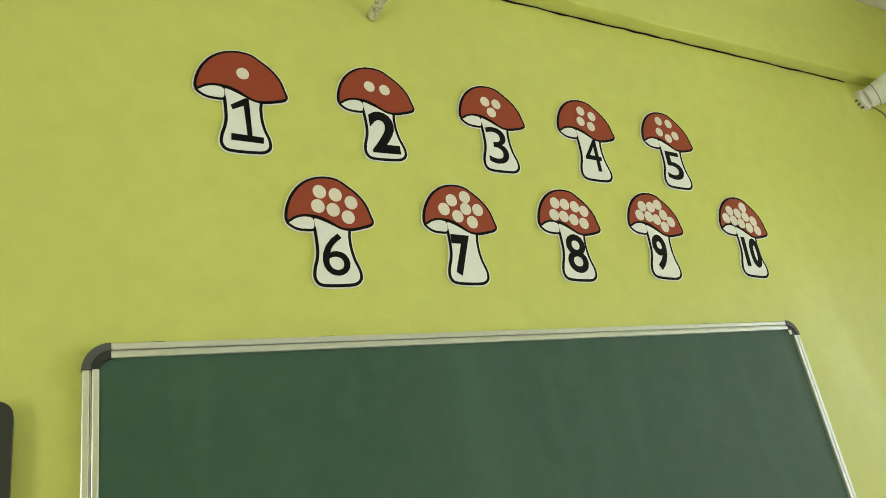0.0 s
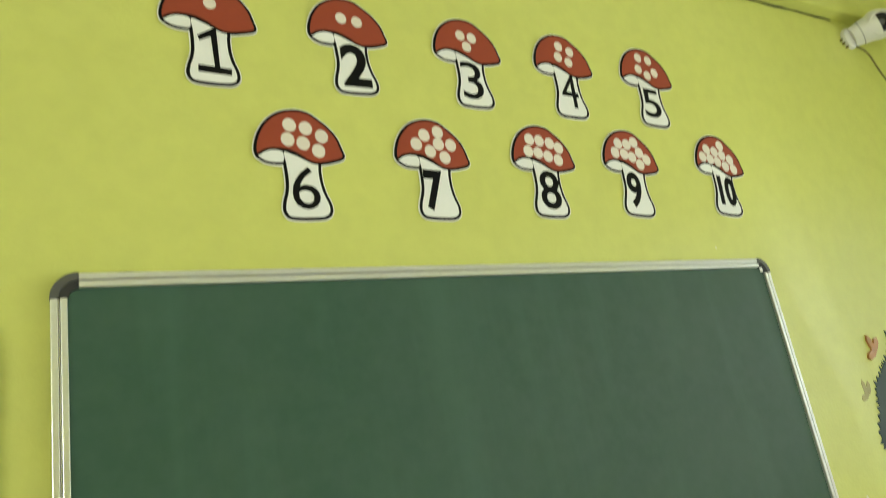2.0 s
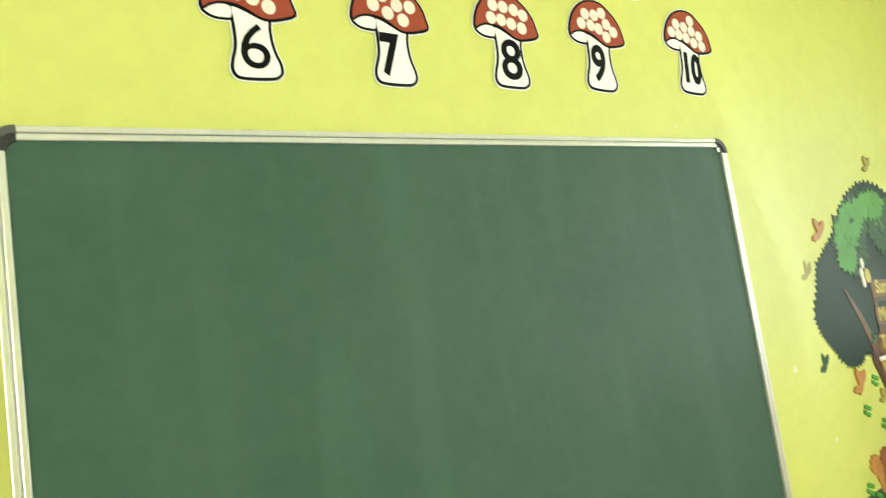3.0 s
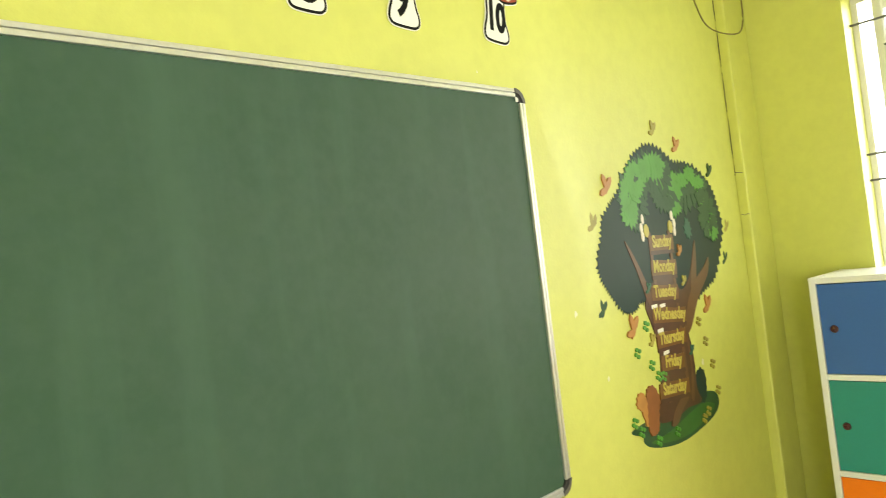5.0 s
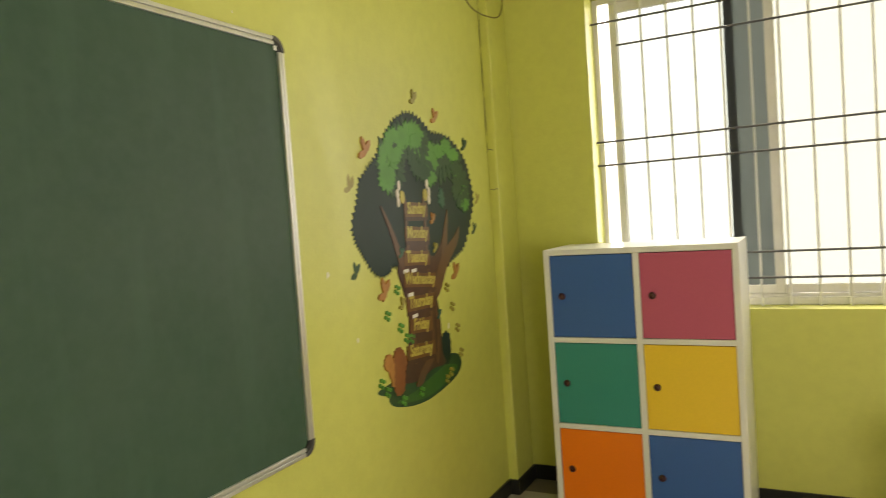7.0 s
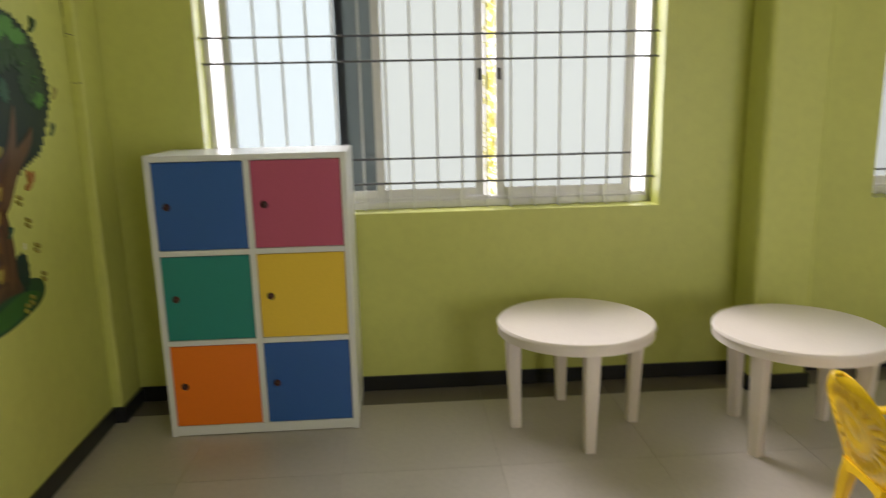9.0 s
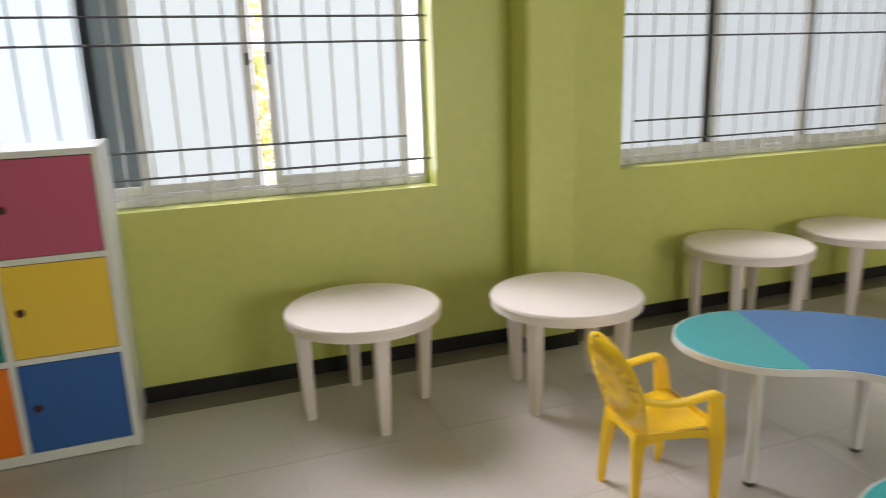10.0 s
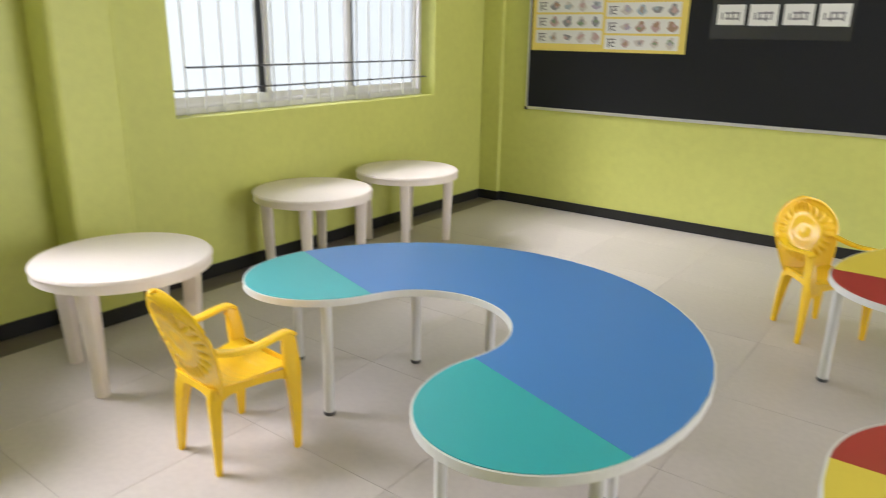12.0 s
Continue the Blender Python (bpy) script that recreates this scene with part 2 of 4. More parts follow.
def shell(bm, fn, nu, nv, thick):
    """A curved sheet of real thickness from fn(u, v), u and v in 0..1."""
    g = [[Vector(fn(i / nu, j / nv)) for j in range(nv + 1)] for i in range(nu + 1)]
    nrm = [[None] * (nv + 1) for _ in range(nu + 1)]
    for i in range(nu + 1):
        for j in range(nv + 1):
            du = g[min(i + 1, nu)][j] - g[max(i - 1, 0)][j]
            dv = g[i][min(j + 1, nv)] - g[i][max(j - 1, 0)]
            c = du.cross(dv)
            nrm[i][j] = c.normalized() if c.length > 1e-9 else Vector((0, 0, 1))
    a = [[bm.verts.new(g[i][j]) for j in range(nv + 1)] for i in range(nu + 1)]
    b = [[bm.verts.new(g[i][j] - nrm[i][j] * thick) for j in range(nv + 1)] for i in range(nu + 1)]
    for i in range(nu):
        for j in range(nv):
            bm.faces.new((a[i][j], a[i + 1][j], a[i + 1][j + 1], a[i][j + 1]))
            bm.faces.new((b[i][j + 1], b[i + 1][j + 1], b[i + 1][j], b[i][j]))
    rim = [(i, 0) for i in range(nu)] + [(nu, j) for j in range(nv)] + [(i, nv) for i in range(nu, 0, -1)] + [(0, j) for j in range(nv, 0, -1)]
    for (i0, j0), (i1, j1) in zip(rim, rim[1:] + rim[:1]):
        bm.faces.new((a[i1][j1], a[i0][j0], b[i0][j0], b[i1][j1]))
    return bm


def smooth_loop(pts, sub=4):
    """A closed curve through the control points."""
    out, n = [], len(pts)
    for i in range(n):
        p0, p1, p2, p3 = (Vector(pts[(i + k) % n]) for k in (-1, 0, 1, 2))
        for s in range(sub):
            t = s / sub
            out.append(0.5 * (2 * p1 + (p2 - p0) * t + (2 * p0 - 5 * p1 + 4 * p2 - p3) * t * t + (3 * p1 - p0 - 3 * p2 + p3) * t ** 3))
    return out


def grown(loop, d):
    n, out = len(loop), []
    area = sum(loop[i].x * loop[(i + 1) % n].y - loop[(i + 1) % n].x * loop[i].y for i in range(n))
    s = 1 if area > 0 else -1
    for i in range(n):
        t = (loop[(i + 1) % n] - loop[i - 1]).normalized()
        out.append(loop[i] + Vector((t.y, -t.x)) * d * s)
    return out


def sheet(bm, loop, back, front):
    """A flat cut-out standing on a north wall: loop of (x, z); back and front are its depths off the wall."""
    f0 = [bm.verts.new((p[0], -front, p[1])) for p in loop]
    b0 = [bm.verts.new((p[0], -back, p[1])) for p in loop]
    bm.faces.new(f0)
    n = len(loop)
    for i in range(n):
        bm.faces.new((f0[i], f0[(i + 1) % n], b0[(i + 1) % n], b0[i]))
    return bm


def slab(bm, loop, z0, z1):
    """A level plate with the outline loop."""
    a = [bm.verts.new((p[0], p[1], z0)) for p in loop]
    b = [bm.verts.new((p[0], p[1], z1)) for p in loop]
    n = len(loop)
    fs = [bm.faces.new(a), bm.faces.new(b)]
    for i in range(n):
        bm.faces.new((a[i], a[(i + 1) % n], b[(i + 1) % n], b[i]))
    bmesh.ops.triangulate(bm, faces=fs)
    return bm


def words(name, text, size, mat, parent, place, bold=0.0, label=""):
    """Built-in lettering as a mesh, lying in the xz plane, facing -y."""
    cu = bpy.data.curves.new(name, "FONT")
    cu.body, cu.size, cu.align_x, cu.align_y, cu.offset, cu.extrude = text, size, "CENTER", "CENTER", bold, 0.0004
    cu.resolution_u = 4
    tmp = bpy.data.objects.new("lettering", cu)
    scene.collection.objects.link(tmp)
    me = bpy.data.meshes.new_from_object(tmp.evaluated_get(bpy.context.evaluated_depsgraph_get()))
    bpy.data.objects.remove(tmp)
    me.transform(place @ pose(0, 0, 0, 90))
    me.materials.clear()
    me.materials.append(mat)
    ob = new(name, me)
    ob.parent = parent
    if label:
        ob["label"] = label
    return ob


# ---- structure ----
def wall(name, along, plane, out, lo, hi, top, openings, label):
    """A wall of real thickness along x or y, its inner face at plane, thickness towards out; openings: (from, to, sill, head)."""
    cuts = sorted({lo, hi, *(o[0] for o in openings), *(o[1] for o in openings)})
    bm = bmesh.new()
    p0, p1 = sorted((plane, plane + out * WALL))
    for a, b in zip(cuts, cuts[1:]):
        spans = [(0.0, top)]
        for o in openings:
            if o[0] <= a and b <= o[1]:
                spans = [(0.0, o[2]), (o[3], top)]
        for z0, z1 in spans:
            if z1 - z0 > 1e-4:
                box(bm, *((a, b, p0, p1) if along == "x" else (p0, p1, a, b)), z0, z1)
    bmesh.ops.remove_doubles(bm, verts=bm.verts, dist=1e-5)
    return tagged(link(name, bm, PAINT), label, "wall", kind="structure")


W1, W2 = (-1.239, 0.925, 0.903, 2.45), (-4.527, -2.329, 0.903, 2.45)
wall("wall_north", "x", YN, 1, XW, XE, TOP, [], "lime green painted plaster wall behind the chalkboard")
wall("wall_east", "y", XE, 1, YS - WALL, YN + WALL, TOP, [W1, W2], "lime green painted wall with two barred windows")
wall("wall_south", "x", YS, -1, XW, XE, TOP, [], "lime green painted wall behind the black pinboard")
wall("wall_west", "y", XW, -1, YS - WALL, YN + WALL, TOP, [(-4.5, -2.1, 0.0, 2.4)], "lime green painted wall with a wide doorway")
tagged(link("ceiling", boxed(XW, XE, YS, YN, TOP, TOP + 0.12), CEILING), "plain white painted ceiling", "ceiling", kind="structure")


def trim(name, x0, x1, y0, y1, z0, z1, mat, label, category, bevel=0.004):
    return tagged(link(name, boxed(x0, x1, y0, y1, z0, z1, bevel), mat), label, category, kind="structure")


trim("beam_north", XW, XE, YN - 0.055, YN + 0.004, 3.010, TOP - 0.002, PAINT, "lime green ceiling beam above the chalkboard wall", "beam", 0.006)
trim("pillar_northeast", 3.608, XE - 0.002, YN - 0.048, YN + 0.004, 0.002, 3.008, PAINT, "lime green corner pillar with a chipped edge", "pillar", 0.008)
trim("pillar_east", 3.632, XE + 0.004, -1.937, -1.645, 0.002, TOP - 0.002, PAINT, "lime green pillar between the two windows", "pillar", 0.022)
trim("pillar_southeast", 3.655, XE - 0.002, YS - 0.004, YS + 0.035, 0.002, TOP - 0.002, PAINT, "lime green corner pillar beside the pinboard", "pillar", 0.01)

SK = 0.076


def skirting(x0, x1, y0, y1):
    return trim("baseboard", x0, x1, y0, y1, 0.001, SK, GRANITE, "black polished granite skirting along the wall foot", "skirting", 0.002)


skirting(XW, 3.596, YN - 0.012, YN + 0.002)
skirting(3.596, 3.610, YN - 0.061, YN + 0.002)
skirting(3.610, XE, YN - 0.061, YN - 0.046)
skirting(XE - 0.012, XE + 0.002, -1.633, YN - 0.061)
skirting(3.62, XE, -1.647, -1.633)
skirting(3.62, 3.634, -1.937, -1.647)
skirting(3.62, XE, -1.950, -1.937)
skirting(XE - 0.012, XE + 0.002, YS + 0.047, -1.950)
skirting(3.655, XE, YS + 0.033, YS + 0.047)
skirting(3.643, 3.657, YS - 0.002, YS + 0.047)
skirting(XW, 3.643, YS - 0.002, YS + 0.012)
skirting(XW - 0.002, XW + 0.012, -2.1, YN - 0.012)
skirting(XW - 0.002, XW + 0.012, YS + 0.012, -4.5)

# ground outside the doorway and below the windows
tagged(link("ground", boxed(-60, 60, -60, 60, -0.35, -0.12), material("pale_concrete_ground", (0.4, 0.39, 0.36), 0.9, blotch=0.3)), "pale concrete ground outside the building", "ground", kind="structure")


# added backdrop with its own emission, so the outside looks bright through the gaps
BRIGHT = bpy.data.materials.new("glowing_overcast_backdrop")
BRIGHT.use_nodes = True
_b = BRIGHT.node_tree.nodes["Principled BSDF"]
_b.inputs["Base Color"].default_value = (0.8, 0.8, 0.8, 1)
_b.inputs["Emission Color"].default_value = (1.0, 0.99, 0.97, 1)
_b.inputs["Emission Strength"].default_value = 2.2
tagged(link("backdrop", boxed(9.0, 9.1, -14, 9, -0.12, 4.4), BRIGHT), "glowing pale backdrop in place of the overcast distance outside the windows", "backdrop", kind="structure")


rnd = random.Random(12)
LEAF_OUT = material("sunlit_leaf", (0.50, 0.46, 0.10), 0.5, blotch=0.6, blotch_scale=30, dark=(0.16, 0.20, 0.05))
_t = LEAF_OUT.node_tree
_l, _m = _t.nodes.new("ShaderNodeBsdfTranslucent"), _t.nodes.new("ShaderNodeMixShader")
_l.inputs[0].default_value = (0.55, 0.50, 0.16, 1)
_m.inputs[0].default_value = 0.5
_t.links.new(_t.nodes["Principled BSDF"].outputs[0], _m.inputs[1])
_t.links.new(_l.outputs[0], _m.inputs[2])
_t.links.new(_m.outputs[0], _t.nodes["Material Output"].inputs[0])
bm = bmesh.new()
for k in range(260):
    c = Vector((XE + 0.32 + rnd.uniform(-0.04, 0.05), rnd.uniform(-0.485, -0.425), rnd.uniform(0.9, 2.5)))
    if math.sin(c.y * 9.1) + math.sin(c.z * 11.3 + 1) < -0.5:
        continue
    a, d = (Vector((rnd.uniform(-0.4, 0.4), rnd.uniform(-1, 1), rnd.uniform(-1, 1))).normalized() * rnd.uniform(0.015, 0.04) for _ in range(2))
    bm.faces.new([bm.verts.new(c + q) for q in (-a, d * 0.5, a, -d * 0.5)])
tagged(link("hedge_leaves", bm, LEAF_OUT), "yellow-green leaves of plants outside the window", "foliage", kind="stuff")


# ---- windows ----
def window(name, y0, y1, z0, z1, sashes, label, latches=()):
    """Sliding aluminium window with frosted panes and a steel grille; sashes: (from, to, track)."""
    root = empty(name, label, "window", kind="structure", at=pose(XE, 0, 0))
    f0, f1, w = 0.135, 0.215, 0.028
    for a, b, c, d in ((y0, y1, z0, z0 + 0.036), (y0, y1, z1 - w, z1), (y0, y0 + w, z0 + 0.036, z1 - w), (y1 - w, y1, z0 + 0.036, z1 - w)):
        part("window_frame", boxed(f0, f1, a, b, c, d, 0.003), ALU_WHITE, root)
    for x in (0.150, 0.172, 0.194):
        part("track_rail", boxed(x, x + 0.004, y0 + w, y1 - w, z0 + 0.036, z0 + 0.05), ALU_WHITE, root)
    for k, (a, b, track) in enumerate(sashes):
        glass = GLASS_THIN if name == "window_1" and k == 0 else GLASS
        x = 0.146 + 0.022 * track
        s = 0.042
        bm = bmesh.new()
        lo, hi = z0 + 0.052, z1 - w
        box(bm, x, x + 0.02, a, a + s, lo, hi, 0.002)
        box(bm, x, x + 0.02, b - s, b, lo, hi, 0.002)
        box(bm, x, x + 0.02, a + s, b - s, lo, lo + 0.040, 0.002)
        box(bm, x, x + 0.02, a + s, b - s, hi - 0.05, hi, 0.002)
        sash = part("sash", bm, ALU_WHITE, root)
        pane = part("pane", boxed(x + 0.008, x + 0.012, a + s - 0.003, b - s + 0.003, lo + 0.035, hi - 0.045), glass, sash, "frosted glass pane")
        pane.visible_shadow = False
        for y, z in latches:
            if a < y < b:
                part("latch", boxed(x - 0.010, x - 0.001, y - 0.009, y + 0.009, z - 0.028, z + 0.028, 0.003), RUBBER, sash, "small black latch")
    gx, r, mid, half = 0.087, 0.0052, (y0 + y1) / 2 - 0.004, 0.962
    for z, short in ((1.036, 0), (1.156, 1), (1.617, 0), (1.733, 0), (2.20, 1), (2.32, 0)):
        a, b = (mid - half, mid + half) if short else (y0, y1)
        part("grille_rail", sweep(bmesh.new(), [(gx, a, z), (gx, b, z)], (r, r), 6), STEEL, root)
    for i in range(17):
        y = mid - half + half * i / 8
        part("grille_bar", sweep(bmesh.new(), [(gx + 0.012, y, z0), (gx + 0.012, y, z1)], (0.0058, 0.0058), 8), STEEL_LIGHT, root)
    return root


window("window_1", *W1, [(0.10, 0.845, 0), (-0.397, 0.315, 1), (-1.14, -0.455, 0)], "sliding aluminium window with frosted panes and steel bars, partly open", [(-0.380, 1.55), (-0.472, 1.55)])
window("window_2", *W2, [(-3.09, -2.36, 0), (-3.83, -3.01, 1), (-4.49, -3.745, 0)], "closed sliding aluminium window with frosted panes and steel bars")


# ---- north wall ----
def chalkboard():
    x0, x1, z0, z1 = 0.179, 2.084, 0.726, 1.988
    root = empty("chalkboard", "large green chalkboard in aluminium frame with black corners", "chalkboard", at=pose(0, YN, 0))
    c = 0.044
    part("writing_surface", boxed(x0 + 0.02, x1 - 0.02, -0.014, -0.002, z0 + 0.02, z1 - 0.02), CHALK, root, "smudged green writing surface")

    def rail(a, b, flip):
        bm = bmesh.new()
        # a stepped profile: two rounded ribs and a groove
        for off, wid, hgt in ((0.0, 0.012, 0.021), (0.012, 0.003, 0.017), (0.015, 0.0115, 0.022)):
            lo, hi = off, off + wid
            if flip in ("top", "bottom"):
                q = (z1 - hi, z1 - lo) if flip == "top" else (z0 + lo, z0 + hi)
                box(bm, a, b, -hgt, -0.001, *q, 0.002)
            else:
                q = (x0 + lo, x0 + hi) if flip == "left" else (x1 - hi, x1 - lo)
                box(bm, *q, -hgt, -0.001, a, b, 0.002)
        part("frame_rail", bm, ALU, root)

    rail(x0 + c, x1 - c, "top")
    rail(x0 + c, x1 - c, "bottom")
    rail(z0 + c, z1 - c, "left")
    rail(z0 + c, z1 - c, "right")
    for sx, cx in ((-1, x0 + c), (1, x1 - c)):
        for sz, cz in ((-1, z0 + c), (1, z1 - c)):
            for r0, r1, dep, mat, nm in ((c - 0.028, c - 0.013, 0.019, RUBBER, "corner_insert"), (c - 0.013, c + 0.001, 0.022, GREYPLASTIC, "corner_cap")):
                arc = [i / 10 * math.pi / 2 for i in range(11)]
                loop = [Vector((cx + sx * r1 * math.cos(t), cz + sz * r1 * math.sin(t))) for t in arc]
                loop += [Vector((cx + sx * r0 * math.cos(t), cz + sz * r0 * math.sin(t))) for t in reversed(arc)]
                part(nm, sheet(bmesh.new(), loop, 0.001, dep), mat, root)
    for x in (0.30, 0.62, 1.72, 1.93):
        part("hanging_clip", boxed(x - 0.012, x + 0.012, -0.006, -0.001, z1 - 0.002, z1 + 0.005, 0.001), GREYPLASTIC, root)
    part("torn_tape", boxed(2.036, 2.048, -0.0235, -0.0225, 1.945, 1.959), CARD_WHITE, root)
    return root


chalkboard()


CAP = [Vector(p) for p in ((-0.095, 0.031), (-0.095, 0.053), (-0.084, 0.085), (-0.064, 0.113), (-0.037, 0.132), (-0.006, 0.14), (0.024, 0.137), (0.046, 0.123), (0.068, 0.105), (0.086, 0.081), (0.095, 0.054), (0.098, 0.034), (0.071, 0.023), (0.04, 0.017), (0.019, 0.021), (-0.006, 0.036), (-0.03, 0.045), (-0.059, 0.046), (-0.079, 0.04))]
GILL = [Vector(p) for p in ((-0.095, 0.031), (-0.088, 0.022), (-0.075, 0.015), (-0.058, 0.013), (-0.038, 0.016), (-0.038, 0.040), (-0.059, 0.044), (-0.082, 0.038))]
STEM = [Vector(p) for p in ((-0.038, 0.041), (-0.036, 0.007), (-0.035, -0.03), (-0.038, -0.053), (-0.045, -0.076), (-0.047, -0.096), (-0.038, -0.11), (-0.014, -0.113), (0.021, -0.112), (0.042, -0.109), (0.054, -0.098), (0.054, -0.079), (0.045, -0.054), (0.04, -0.028), (0.039, -0.002), (0.039, 0.016), (0.015, 0.023), (-0.013, 0.036))]


def numeral(number, cx, cz, w, h, parent):
    """A black printed numeral that fills a box of the given width and height."""
    if number == 1:
        body = ((0.0, -0.75), (0.30, -0.75), (0.20, 1.0), (-0.02, 1.0), (-0.95, 0.60), (-0.82, 0.40), (-0.14, 0.64))
        foot = ((-1, -1), (0.97, -1.02), (1, -0.74), (-0.98, -0.70))
        bm = bmesh.new()
        for k, loop in enumerate((body, foot)):
            sheet(bm, [Vector((cx + a * w / 2, cz + b * h / 2)) for a, b in loop], 0.005, 0.0060 + 0.0002 * k)
        part("numeral", bm, INK, parent)
        return
    bold = {2: 0.0045, 3: 0.0, 4: 0.0, 5: 0.001, 6: 0.0, 7: 0.006, 8: 0.002, 9: 0.004}.get(number, 0.007)
    ob = words("numeral", str(number), 0.15, INK, parent, Matrix.Identity(4), bold)
    xs, zs = [v.co.x for v in ob.data.vertices], [v.co.z for v in ob.data.vertices]
    kx, kz = w / (max(xs) - min(xs)), h / (max(zs) - min(zs))
    for v in ob.data.vertices:
        v.co = Vector((cx + (v.co.x - (max(xs) + min(xs)) / 2) * kx, v.co.y - 0.0054, cz + (v.co.z - (max(zs) + min(zs)) / 2) * kz))


def mushroom(number, x, z, turn, size, dots, box_of):
    """A cut-out paper mushroom with a numeral on its stem."""
    at = pose(x, YN, z, 0, turn, 0) @ Matrix.Diagonal((size, 1, size, 1))
    root = empty("paper_mushroom", "cut-out card toadstool, red cap with %d cream dots and numeral %d" % (len(dots), number), "wall decoration", "numbered mushrooms", at=at)
    shapes = (smooth_loop(CAP), smooth_loop(GILL), smooth_loop(STEM))
    for grow, back, front, mat, name in ((0.0066, 0.001, 0.0034, CARD_WHITE, "white_backing"), (0.0040, 0.0030, 0.0042, INK, "black_outline")):
        bm = bmesh.new()
        for k, s in enumerate(shapes):
            sheet(bm, grown(s, grow), back, front + 0.0001 * k)
        part(name, bm, mat, root)
    part("stem", sheet(bmesh.new(), grown(shapes[2], -0.0030), 0.0035, 0.0050), CARD_WHITE, root, "white stem")
    part("underside", sheet(bmesh.new(), grown(shapes[1], -0.0016), 0.0035, 0.0052), CARD_WHITE, root)
    part("cap_outline", sheet(bmesh.new(), grown(shapes[0], 0.0034), 0.0035, 0.0056), INK, root)
    part("cap", sheet(bmesh.new(), grown(shapes[0], -0.0022), 0.0040, 0.0062), CAP_RED, root, "brown-red cap")
    r = 0.0165 if number > 5 else 0.0150
    for d in dots:
        c = Vector(d)
        part("dot", sheet(bmesh.new(), [c + Vector((r * 0.93 * math.cos(a * math.pi / 8), r * math.sin(a * math.pi / 8))) for a in range(16)], 0.005, 0.0068), DOT, root)
    numeral(number, *box_of, root)


mushroom(1, 0.484, 2.516, 0.9, 1.007, [(0.0042, 0.0841)], (0.0073, -0.0336, 0.0693, 0.1085))
mushroom(2, 0.810, 2.531, -0.9, 1.006, [(-0.0124, 0.0863), (0.0273, 0.0817)], (0.0065, -0.0398, 0.0720, 0.1140))
mushroom(3, 1.144, 2.531, 1.6, 1.018, [(-0.0145, 0.0921), (0.0199, 0.0901), (0.0001, 0.0611)], (-0.0001, -0.0381, 0.0620, 0.1080))
mushroom(4, 1.467, 2.534, 2.6, 1.034, [(-0.0058, 0.106), (0.0315, 0.0951), (-0.0139, 0.0708), (0.0205, 0.0598)], (0.0048, -0.0309, 0.0560, 0.1060))
mushroom(5, 1.794, 2.537, 3.8, 1.048, [(-0.0183, 0.1091), (0.021, 0.107), (-0.0262, 0.0694), (0.037, 0.0679), (0.0055, 0.0533)], (0.0004, -0.0402, 0.0660, 0.0940))
mushroom(6, 0.655, 2.214, 0, 1.0, [(-0.018, 0.104), (0.018, 0.099), (0.053, 0.082), (-0.025, 0.069), (0.009, 0.062), (0.042, 0.046)], (0.0033, -0.0428, 0.0610, 0.0977))
mushroom(7, 0.982, 2.220, 2.7, 1.005, [(-0.0171, 0.099), (0.0212, 0.1118), (-0.0407, 0.073), (0.0197, 0.0798), (0.0536, 0.0805), (-0.0051, 0.0577), (0.0333, 0.0456)], (-0.0073, -0.0430, 0.0500, 0.1040))
mushroom(8, 1.318, 2.232, 3.4, 1.012, [(-0.037, 0.0987), (-0.0053, 0.0987), (0.0275, 0.0957), (0.0558, 0.0855), (-0.0458, 0.0636), (-0.015, 0.0624), (0.016, 0.0564), (0.0481, 0.0494)], (0.0052, -0.0400, 0.0640, 0.1080))
mushroom(9, 1.633, 2.242, 5.0, 1.033, [(-0.0374, 0.0968), (-0.0055, 0.0986), (0.0226, 0.1098), (-0.0533, 0.0672), (-0.0203, 0.0672), (0.0074, 0.0618), (0.0369, 0.08), (0.0608, 0.0617), (0.0334, 0.0427)], (-0.0042, -0.0382, 0.0500, 0.1060))
mushroom(10, 2.015, 2.253, 5.8, 1.049, [(-0.046, 0.091), (-0.0131, 0.0876), (0.016, 0.1126), (-0.0681, 0.0629), (-0.0372, 0.0603), (-0.007, 0.0557), (0.0182, 0.0812), (0.049, 0.0709), (0.0238, 0.0454), (0.0578, 0.0411)], (0.0086, -0.0367, 0.0700, 0.0950))


def leafy(cx, cz, rx, rz, teeth, depth, seed):
    """A cluster outline with leaf points."""
    rnd = random.Random(seed)
    out = []
    for i in range(teeth * 2):
        t = 2 * math.pi * i / (teeth * 2)
        k = 1 + (depth if i % 2 else -depth * 0.6) * rnd.uniform(0.5, 1.5) + 0.08 * math.sin(3 * t + seed)
        out.append(Vector((cx + rx * k * math.cos(t), cz + rz * k * math.sin(t))))
    return out


def fringed(pts, depth, seed, sub=7):
    """A smooth outline broken up into small leaf points."""
    rnd = random.Random(seed)
    loop = smooth_loop([Vector(p) for p in pts], sub)
    off = grown(loop, 1.0)
    return [p + (q - p) * (depth * rnd.uniform(0.6, 1.3) if k % 2 else -depth * 0.25) for k, (p, q) in enumerate(zip(loop, off))]


